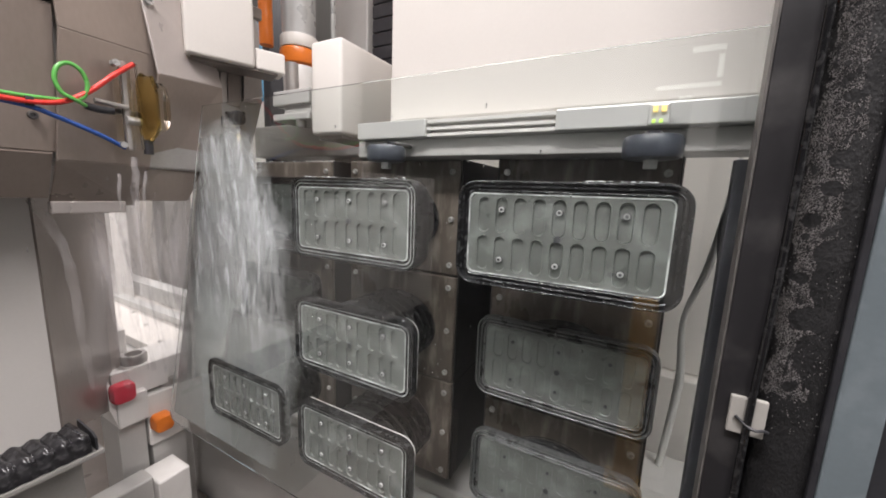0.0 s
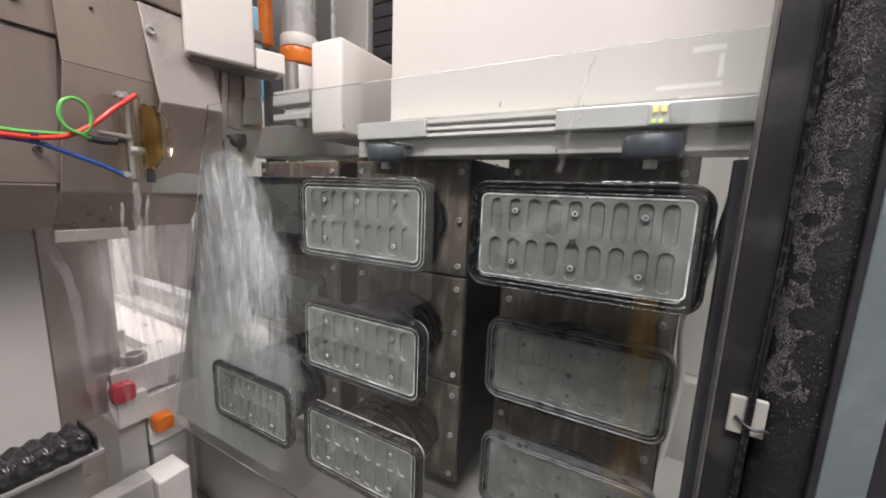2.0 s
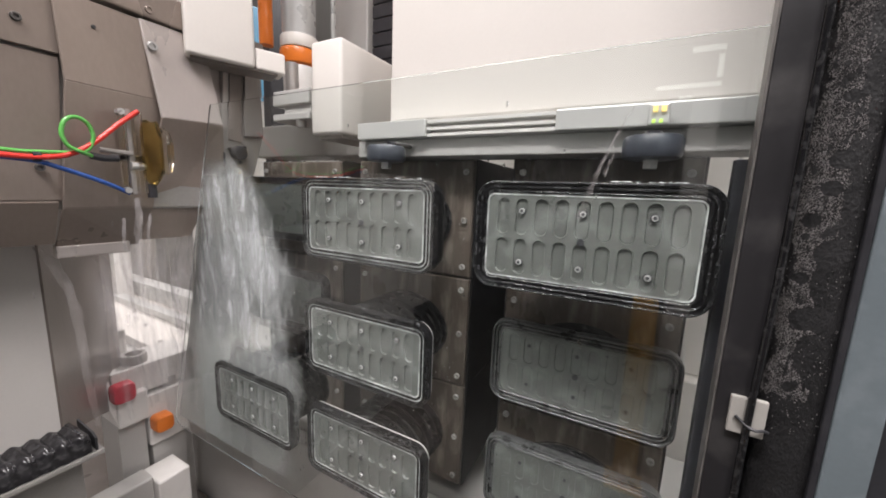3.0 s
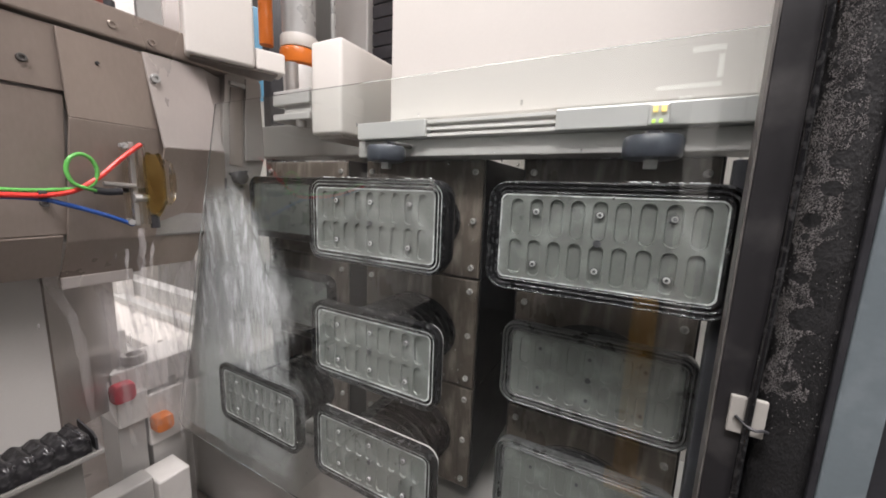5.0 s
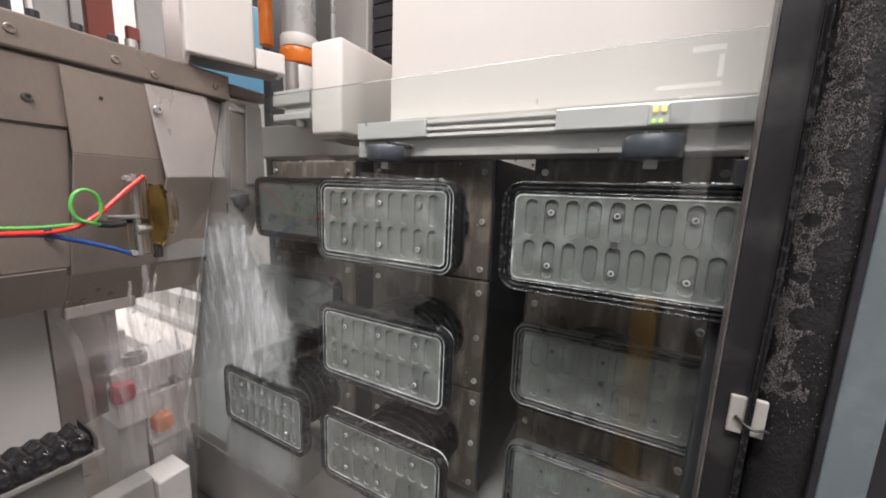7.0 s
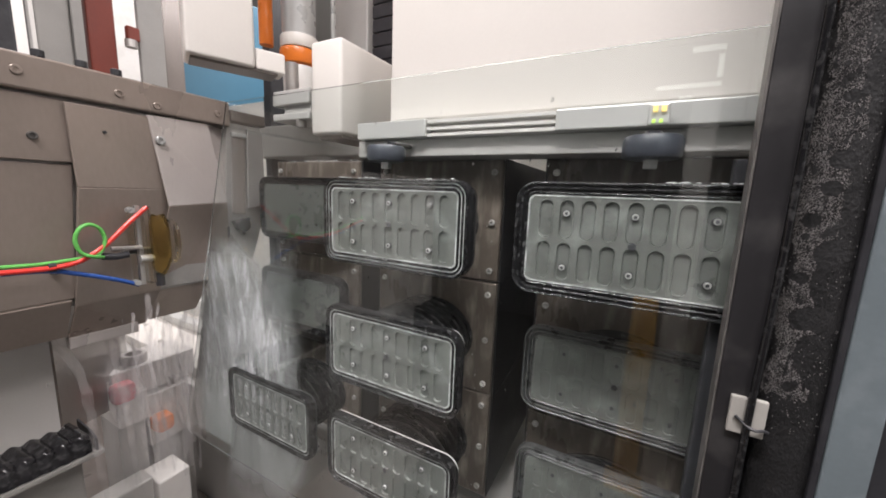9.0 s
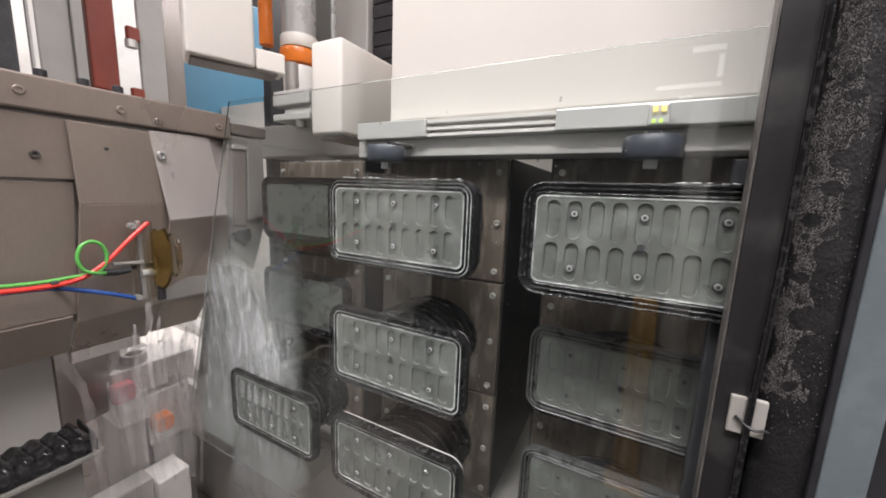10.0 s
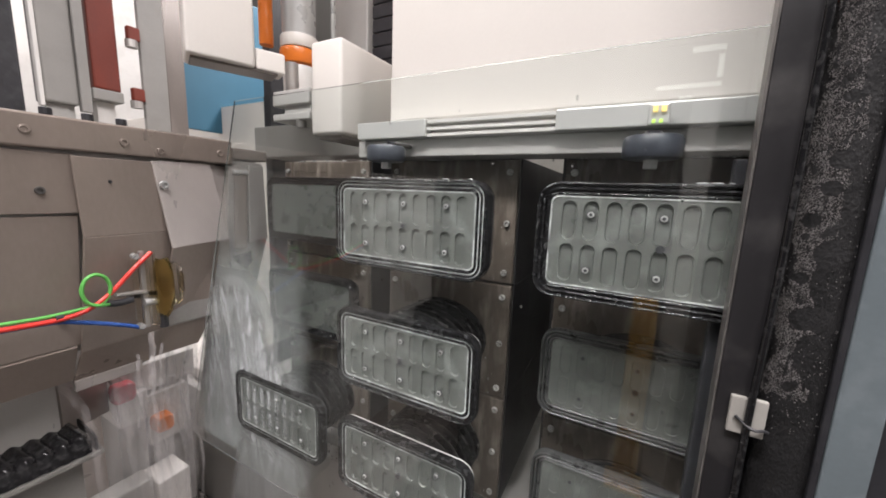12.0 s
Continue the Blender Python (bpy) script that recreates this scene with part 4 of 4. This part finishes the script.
# ---------------------------------------------------------------- far side of the workshop
def beyond():
    v = thing("swing_housing", pose(-0.60, 0.02, 1.69), "white enamelled housing hanging over the grinding head", "housing")
    a = math.degrees(math.atan2(0.090, 0.039))
    b = box(0.0, 0.098, 0.0, 0.07, 0.0, 0.5, 0.005, seg=3)
    b.transform(pose(-0.033, -0.0456, 0.010, 0, 0, a))
    part("shell", b, WHITE, v, smooth=40)
    b = box(0.099, 0.147, 0.004, 0.05, 0.0, 0.034, 0.003)
    b.transform(pose(-0.033, -0.0456, 0.010, 0, 0, a))
    part("foot", b, WHITE, v)
    b = box(0.006, 0.135, 0.008, 0.055, -0.004, 0.0, 0.001)
    b.transform(pose(-0.033, -0.0456, 0.010, 0, 0, a))
    part("underside_plate", b, WET_SHADE_BROWN, v, "rough stained underside")
    oh = thing("orange_hose", pose(-0.722, 0.18, 1.795), "upright ribbed orange plastic hose beside the cylinder", "hose")
    loops = [[(0.014 * (1 - 0.10 * (i % 3 == 0)) * math.cos(2 * math.pi * k / 18), 0.014 * math.sin(2 * math.pi * k / 18), i * 0.012) for k in range(18)] for i in range(50)]
    part("sleeve", loft(loops), ORANGE, oh, smooth=50)
    # pillars and cabinets across the aisle, square to the machine
    for nm, y0, y1, depth, z0, mat, lab, cat in (
            ("support_pillar", 0.583, 0.668, 0.20, 1.72, WET_SHADE_BROWN, "tall grey support pillar with a lit side", "pillar"),
            ("red_pillar", 0.320, 0.410, 0.16, 1.875, RUST_RED, "rust-red painted round-edged pillar", "pillar"),
            ("grey_cabinet", 0.172, 0.272, 0.10, 1.79, MID_GREY, "tall grey painted cabinet door", "cabinet"),
            ("dark_pillar", 0.040, 0.122, 0.10, 1.5, BLACK_PAINT, "dark steel pillar", "pillar")):
        h = 3.49 - z0
        t = thing(nm, pose(-2.0, (y0 + y1) / 2, z0), lab if len(lab.split()) > 3 else lab + " by the aisle", cat)
        hw = (y1 - y0) / 2
        part("shaft", box(-depth, 0.0, -hw, hw, 0.0, h, 0.008), mat, t)
        if nm == "support_pillar":
            # lighter flange paints the pillar's lit side, browner shaft its shaded one
            part("flange", box(-0.01, 0.012, -hw - 0.098, -hw - 0.001, 0.0, h, 0.004), MID_GREY, t, "flange in lighter grey, painted as the lit side")
            part("base_plate", box(-depth, 0.02, -hw - 0.11, hw + 0.02, -0.03, -0.001, 0.003), DULL_STEEL, t)
            part("shoe", box(-depth * 0.6, 0.0, -hw - 0.05, hw - 0.02, -1.72, -0.031), MID_GREY, t)
            for z in (0.38, 0.13):
                part("red_stop", box(0.0, 0.03, -hw - 0.145, -hw - 0.10, z, z + 0.055, 0.006), RUST_RED, t, "small red stop")
                part("stop_cup", rod((0.015, -hw - 0.13, z - 0.03), (0.015, -hw - 0.13, z), 0.022, 14), DULL_STEEL, t)
        elif nm == "grey_cabinet":
            part("edge", box(-0.02, 0.01, hw + 0.001, hw + 0.034, -0.02, h, 0.003), MID_GREY, t)
            part("edge", box(-0.02, 0.01, -hw - 0.014, -hw - 0.001, -0.02, h, 0.003), OFFWHITE, t)
            part("leg", box(-0.09, -0.03, -0.04, 0.04, -z0, -0.001), GREY_PAINT, t)
        elif nm == "red_pillar":
            part("collar", box(-depth, 0.006, -hw - 0.008, hw + 0.004, -0.045, -0.001, 0.004), MID_GREY, t, "grey collar")
            part("stub", box(-0.1, -0.04, -0.03, 0.03, -z0, -0.046), OFFWHITE, t)
        else:
            part("stub", box(-0.08, -0.02, -0.03, 0.03, -z0, -0.001), BLACK_PAINT, t)
    t = thing("blue_machine", pose(-2.2, 1.0, 0.0), "sky-blue painted machine panel across the aisle", "machine panel")
    part("panel", box(-0.03, 0.0, -0.30, 0.36, 1.80, 2.6, 0.004), BLUE, t)
    part("leg", box(-0.10, -0.031, 0.10, 0.20, 0.0, 2.3, 0.004), MID_GREY, t)
    # white board added in place of the bright far wall
    part("bright_board", box(-1.2, -1.18, -1.6, 0.35, 0.0, 3.2, 0.004), OFFWHITE, t, "white board standing in for the bright far wall")


# ---------------------------------------------------------------- coolant water
FILM = watery("water_mist", 0.95, 22.0, (1, 1, 0.22), -0.30, 0.60, (0.235, 0.24, 0.235))
HAZE = watery("wet_haze", 0.97, 9.0, (1, 1, 0.5), -2.20, 0.70, (0.29, 0.305, 0.30))
STREAK = watery("water_streaks", 0.80, 85.0, (1, 1, 0.22), 0.42, 0.70, (0.60, 0.60, 0.61))
VEIL = watery("water_veil", 0.52, 38.0, (1, 1, 0.14), 0.36, 0.72, (0.88, 0.84, 0.84))
STRAND = watery("falling_water", 0.28, 120.0, (1, 1, 0.18), 0.34, 0.72, (0.72, 0.68, 0.67))


def sheet_of_water(name, mat, depth, y, right, label, seed):
    """A wavy film on the glass, fading at its borders; it hangs from the grinding wheel along the slanting edge."""
    nu, nv = 40, 60
    b = bmesh.new()
    dens = b.verts.layers.float.new("wetness")
    grid = []
    for j in range(nv + 1):
        v = j / nv
        z = -v * depth
        left = -0.010 - 0.318 * v * depth
        r = right(v)
        row = []
        for i in range(nu + 1):
            u = i / nu
            ragged = 0.012 * noise.noise((seed, v * 9, u * 3)) * u
            q = b.verts.new((left + (r + ragged - left) * u, y - 0.0012 * (1 + noise.noise((u * 16, v * 5, seed))), z))
            q[dens] = min(1.0, (1 - u) * 5, 0.15 + u * 9) * min(1.0, v * 9, (1 - v) * 2.4)
            row.append(q)
        grid.append(row)
    for j in range(nv):
        for i in range(nu):
            b.faces.new((grid[j][i], grid[j][i + 1], grid[j + 1][i + 1], grid[j + 1][i]))
    ob = part(name, b, mat, smooth=60)
    return tagged(ob, label, "water", kind="stuff")


def strand(name, points, radii, label, seed):
    """A thread of falling water: a lumpy tube with side splashes."""
    rnd = random.Random(seed)
    b = tube(points, 0.004, 8, steps=10, radii=radii)
    for q in b.verts:
        q.co += Vector((0.0, 0.0022, 0.001)) * noise.noise(q.co * 55 + Vector((seed, 0, 0)))
        q.co += Vector((0.001, 0.002, 0.0)) * noise.noise(q.co * 160 + Vector((seed, 5, 0)))
    p0, p1 = Vector(points[0]), Vector(points[-1])
    for k in range(8):
        c = p0.lerp(p1, rnd.random()) + Vector((rnd.uniform(-0.004, 0.004), rnd.uniform(-0.018, 0.018), 0))
        d = bmesh.new()
        bmesh.ops.create_icosphere(d, subdivisions=1, radius=rnd.uniform(0.0005, 0.0012), matrix=Matrix.Translation(c) @ Matrix.Diagonal((1, 1, rnd.uniform(1.5, 5), 1)))
        merged(b, d)
    dens = b.verts.layers.float.new("wetness")
    zs = [q.co.z for q in b.verts]
    lo, hi = min(zs), max(zs)
    for q in b.verts:
        q[dens] = min(1.0, 0.35 + (q.co.z - lo) / (hi - lo) * 1.1)
    ob = part(name, b, STRAND, smooth=70)
    return tagged(ob, label, "water")


def curtain(y0, y1, depth, seed):
    """A broken curtain of coolant falling freely under the head, ragged at its borders."""
    b = bmesh.new()
    wet = b.verts.layers.float.new("wetness")
    nu, nv, grid = 36, 40, []
    for j in range(nv + 1):
        v = j / nv
        row = []
        for i in range(nu + 1):
            u = i / nu
            y = y0 + (y1 - y0) * u - 0.02 * v * depth + 0.006 * noise.noise((seed, v * 6, u * 5))
            q = b.verts.new((0.012 * noise.noise((u * 7, v * 3, seed)) - 0.05 * v * v * depth, y, -v * depth))
            q[wet] = min(1.0, u * 6, (1 - u) * 6) * min(1.0, v * 5, (1 - v) * 1.6) * max(0.0, 0.65 + 0.9 * noise.noise((u * 6, seed, v * 1.2)))
            row.append(q)
        grid.append(row)
    for j in range(nv):
        for i in range(nu):
            b.faces.new((grid[j][i], grid[j][i + 1], grid[j + 1][i + 1], grid[j + 1][i]))
    return tagged(part("water_curtain", b, VEIL, smooth=70), "broken pale curtain of coolant falling under the head", "water", kind="stuff")


def water():
    """All pieces that go down with the head: object, place on the head's start, size of its trembling."""
    made = []
    base = Vector((-0.655, 0.0, 1.612))

    def fan(depth, wide=0.105, ripple=0.012):
        """Right border of the spray: narrow under the wheel, spread out a hand below it."""
        return lambda v: 0.085 + wide * min(1.0, v * depth / 0.12) + 0.04 * v * depth + ripple * math.sin(v * 13)

    made.append((sheet_of_water("water_film", FILM, 0.32, 0.0096, fan(0.32), "cloudy film of coolant water running down the glass", 1), base, 0.0))
    made.append((sheet_of_water("water_streak", STREAK, 0.30, 0.0090, fan(0.30, 0.12), "white streaks of coolant running down the glass", 4), base, 0.007))
    made.append((sheet_of_water("water_streak", STREAK, 0.24, 0.0084, fan(0.24, 0.10), "white streaks of coolant running down the glass", 9), base + Vector((0.006, 0, -0.03)), 0.010))
    made.append((sheet_of_water("water_film", FILM, 0.25, 0.0093, lambda v: 0.165 + 0.012 * math.sin(v * 7), "slow cloudy film of coolant lower on the glass", 15), Vector((-0.600, 0.0, 1.300)), -1.0))
    made.append((sheet_of_water("water_streak", STREAK, 0.25, 0.0087, lambda v: 0.235 + 0.03 * v + 0.01 * math.sin(v * 9), "white streaks of coolant lower on the glass", 23), Vector((-0.690, 0.0, 1.462)), -1.0))
    made.append((curtain(-0.150, -0.004, 0.36, 61), Vector((-0.700, 0.0, 1.478)), 0.010))
    made.append((curtain(-0.110, -0.016, 0.30, 67), Vector((-0.690, 0.0, 1.470)), 0.014))
    for i, (pts, rad, lab) in enumerate((
            ([(-0.62, -0.107, 1.54), (-0.62, -0.112, 1.47), (-0.62, -0.112, 1.42), (-0.62, -0.111, 1.35), (-0.62, -0.104, 1.27)], [0.003, 0.0035, 0.004, 0.005, 0.004], "thin stream of coolant falling from the nozzle"),
            ([(-0.72, -0.190, 1.475), (-0.72, -0.176, 1.448), (-0.72, -0.164, 1.409), (-0.72, -0.157, 1.349), (-0.72, -0.155, 1.27), (-0.72, -0.150, 1.18)], [0.003, 0.005, 0.004, 0.005, 0.004, 0.003], "curling stream of coolant falling from the drip edge"),
            ([(-0.72, -0.135, 1.462), (-0.72, -0.122, 1.43), (-0.72, -0.115, 1.37), (-0.72, -0.112, 1.28), (-0.72, -0.108, 1.16)], [0.003, 0.006, 0.005, 0.004, 0.003], "broad stream of coolant falling from the drip edge"),
            ([(-0.71, -0.090, 1.468), (-0.71, -0.096, 1.43), (-0.71, -0.088, 1.36), (-0.71, -0.080, 1.28), (-0.71, -0.074, 1.18)], [0.003, 0.004, 0.004, 0.003, 0.003], "thin stream of coolant falling under the head"),
            ([(-0.71, -0.045, 1.475), (-0.71, -0.050, 1.42), (-0.71, -0.042, 1.36), (-0.71, -0.030, 1.28), (-0.71, -0.028, 1.16)], [0.004, 0.006, 0.007, 0.006, 0.004], "broad stream of coolant falling under the head"),
            ([(-0.70, -0.012, 1.480), (-0.705, -0.020, 1.43), (-0.715, -0.018, 1.36), (-0.73, -0.012, 1.28), (-0.74, -0.006, 1.18)], [0.006, 0.008, 0.007, 0.006, 0.004], "broad stream of coolant falling beside the glass edge"))):
        o = Vector(pts[0])
        made.append((strand("water_stream", [Vector(q) - o for q in pts], [1.35 * q for q in rad], lab, 20 + i), o, 0.006))
        rnd = random.Random(300 + i)
        for k in range(0 if i in (1, 2) else 2):
            d = Vector((0.004 * k, rnd.uniform(0.008, 0.022) * (1 if k else -1), rnd.uniform(-0.03, 0.0)))
            pts2 = [Vector(q) - o + Vector((0, rnd.uniform(-0.004, 0.004), 0)) for q in pts]
            made.append((strand("water_stream", pts2, [0.6 * q for q in rad], "thin thread of coolant beside the wider streams", 40 + 5 * i + k), o + d, 0.008))
    return made


def wet_haze():
    """Haze of fine water behind the glass, carried by the sheet."""
    b = bmesh.new()
    wet = b.verts.layers.float.new("wetness")
    nu, nv, grid = 30, 40, []
    for j in range(nv + 1):
        z = 1.002 + 0.62 * j / nv
        left = -0.634 - 0.318 * (1.6255 - z) - 0.012
        right = -0.500 - 0.03 * min(1.0, max(0.0, (z - 1.40) / 0.1)) + 0.02 * noise.noise((3, z * 14, 0))
        row = []
        for i in range(nu + 1):
            u = i / nu
            q = b.verts.new((left + (right - left) * u + 0.1, 0.0098, z - 0.995))
            q[wet] = min(1.0, 0.45 + 0.55 * min(1.0, max(0.0, 2.0 - u / 0.4)), (1 - u) * 4) * min(1.0, max(0.0, 1.60 - z) * 6) * (0.12 + 0.88 * min(1.0, max(0.0, (1.42 - z) / 0.11)))
            row.append(q)
        grid.append(row)
    for j in range(nv):
        for i in range(nu):
            b.faces.new((grid[j][i], grid[j][i + 1], grid[j + 1][i + 1], grid[j + 1][i]))
    ob = part("water_haze", b, HAZE, smooth=60)
    ob.matrix_world = pose(-0.1, 0, 0.995)
    return tagged(ob, "grey haze of fine water on the glass", "water", kind="stuff")


def drops():
    """Beads of water on the glass."""
    rnd = random.Random(8)
    b = bmesh.new()
    for k in range(230):
        if k < 170:
            x, z = rnd.gauss(-0.445, 0.035), rnd.uniform(1.05, 1.50)
        else:
            x, z = rnd.uniform(-0.40, 0.02), rnd.uniform(1.1, 1.60)
        d = bmesh.new()
        r = rnd.uniform(0.0005, 0.0016)
        bmesh.ops.create_icosphere(d, subdivisions=1, radius=r, matrix=Matrix.Translation((x + 0.1, -0.0062, z - 0.995)) @ Matrix.Diagonal((1, 0.5, rnd.uniform(1.0, 1.9), 1)))
        merged(b, d)
    ob = part("water_drops", b, DROP, smooth=80)
    ob.matrix_world = pose(-0.1, 0, 0.995)
    ob.visible_shadow = False
    return tagged(ob, "small clear water drops beading on the glass", "water drops", kind="stuff")


FOAM_WHITE = material("pale_foam", (0.42, 0.42, 0.42), 0.25, vary=0.2, scale=200, bump=0.3)


def foam():
    """Beads of foam and water, also painting wet glints, lying on the upper lips of the pads and dripping from the
    blocks.
    """
    rnd = random.Random(12)
    b = bmesh.new()
    for col, row, n in ((1, 0, 40), (2, 0, 66), (1, 1, 12), (1, 2, 8), (0, 2, 4)):
        x0, z0 = COLS_X[col], ROWS_Z[row] + PAD_H / 2
        y0 = 0.0 if (col, row) in OUT else 0.078
        for k in range(n):
            x = x0 + rnd.uniform(-0.088, 0.088)
            if noise.noise((x * 30, row * 3.1, col * 1.7)) < -0.12:
                continue
            r = rnd.uniform(0.0004, 0.0011) * (1.2 if row == 0 else 0.7)
            d = bmesh.new()
            bmesh.ops.create_icosphere(d, subdivisions=1, radius=r, matrix=Matrix.Translation((x + 0.1, y0 + rnd.uniform(0.002, 0.012), z0 + r * 0.4 - 0.995))
                                       @ Matrix.Diagonal((rnd.uniform(1, 3.5), 1, 0.8, 1)))
            merged(b, d)
    for col in range(3):
        for k in range(14):
            x = COLS_X[col] + rnd.uniform(-0.1, 0.1)
            d = bmesh.new()
            r = rnd.uniform(0.0008, 0.0018)
            bmesh.ops.create_icosphere(d, subdivisions=1, radius=r, matrix=Matrix.Translation((x + 0.1, 0.121, 1.548 - 0.995)) @ Matrix.Diagonal((1.6, 1, 1.2, 1)))
            merged(b, d)
    # specks of lime water spattered over the blocks and bellows
    for k in range(260):
        col, row = rnd.choice(((1, 0), (1, 1), (1, 2), (2, 0), (2, 1), (0, 1)))
        r = rnd.uniform(0.0003, 0.0009)
        d = bmesh.new()
        x, z = COLS_X[col] + rnd.uniform(-0.10, 0.10), ROWS_Z[row] - 0.083 + abs(rnd.gauss(0.0, 0.045))
        bmesh.ops.create_icosphere(d, subdivisions=1, radius=r, matrix=Matrix.Translation((x + 0.1, 0.1198, z - 0.995)) @ Matrix.Diagonal((1, 0.6, rnd.uniform(1.0, 3.0), 1)))
        merged(b, d)
    ob = part("foam_beads", b, FOAM_WHITE, smooth=80)
    ob.matrix_world = pose(-0.1, 0, 0.995)
    return tagged(ob, "white beads for foam, lime specks and wet glints on pads and blocks", "foam", kind="stuff")


DROP = clear("water_drop", (0.97, 0.98, 0.98), 0.03, 1.33)


def rivulet():
    pts = [Vector(q) for q in ((-0.057, -0.0085, 1.622), (-0.061, -0.0085, 1.606), (-0.064, -0.009, 1.590), (-0.067, -0.0095, 1.568), (-0.068, -0.0095, 1.548), (-0.069, -0.009, 1.522))]
    o = Vector((-0.067, -0.009, 1.522))
    ob = strand("water_splash", [q - o for q in pts], [0.0006, 0.001, 0.0014, 0.002, 0.0026, 0.003], "thin splash of water running down the glass", 51)
    return ob, o


hall()
SHEET = glass_sheet()
UNITS = [suction_unit(c, r, (c, r) in OUT) for c in range(3) for r in range(3)]
frame_behind()
right_post()
HEAD_THING = grinding_head()
machine_base()
beyond()
WATER = water()
DROPS = drops()
FOAM = foam()
HAZE_FILM = wet_haze()
SPLASH, SPLASH_AT = rivulet()


def motions():
    ticks = (0, 2, 4, 6, 8, 10, 12)
    walk(SHEET, [(t, pose(-0.1 + FEED * t, 0, 0.995)) for t in ticks])
    for ob, x, z in UNITS:
        walk(ob, [(t, pose(x + FEED * t, 0.12, z)) for t in ticks])
    head_ticks = (0, 0.5, 1, 2, 4, 6, 8, 10, 12)
    walk(DROPS, [(t, pose(-0.1 + FEED * t, 0, 0.995)) for t in ticks])
    walk(FOAM, [(t, pose(-0.1 + FEED * t, 0, 0.995)) for t in ticks])
    walk(HAZE_FILM, [(t, pose(-0.1 + FEED * t, 0, 0.995)) for t in ticks])
    walk(HEAD_THING, [(t, pose(HEAD.x, HEAD.y, HEAD.z - sunk(t))) for t in head_ticks])
    # water goes down with the head and trembles as it flows
    for k, (ob, o, shake) in enumerate(WATER):
        rnd = random.Random(70 + k)
        if shake < 0:
            walk(ob, [(t, pose(o.x + 0.0008 * t, o.y, o.z - 0.0200 * t)) for t in ticks])
            continue
        if not shake:
            walk(ob, [(t, pose(o.x, o.y, o.z - sunk(t))) for t in head_ticks])
            continue
        rows = []
        for i in range(61):
            t = i * 0.2
            rows.append((t, pose(o.x + rnd.uniform(-0.2, 0.2) * shake, o.y, o.z - sunk(t) + rnd.uniform(-1, 1) * shake)))
        walk(ob, rows)
    # a splash falls from above, runs over the glass for two seconds and drops away
    a, y, c = SPLASH_AT
    walk(SPLASH, [(0, pose(a, y, c + 0.42)), (0.5, pose(a, y, c + 0.40)), (0.8, pose(a, y, c)), (1.5, pose(a, y, c)),
                  (2.0, pose(a + 0.006, y, c, 0, 6, 0)), (2.5, pose(a + 0.015, y, c + 0.002, 0, 12, 0)), (2.9, pose(a + 0.024, y, c, 0, 14, 0)),
                  (3.2, pose(a + 0.03, y, c - 0.25, 0, 10, 0)), (3.7, pose(a + 0.03, y, c - 0.75, 0, 4, 0)), (4.4, pose(a + 0.03, y, 0.002)), (12, pose(a + 0.03, y, 0.002))])


motions()
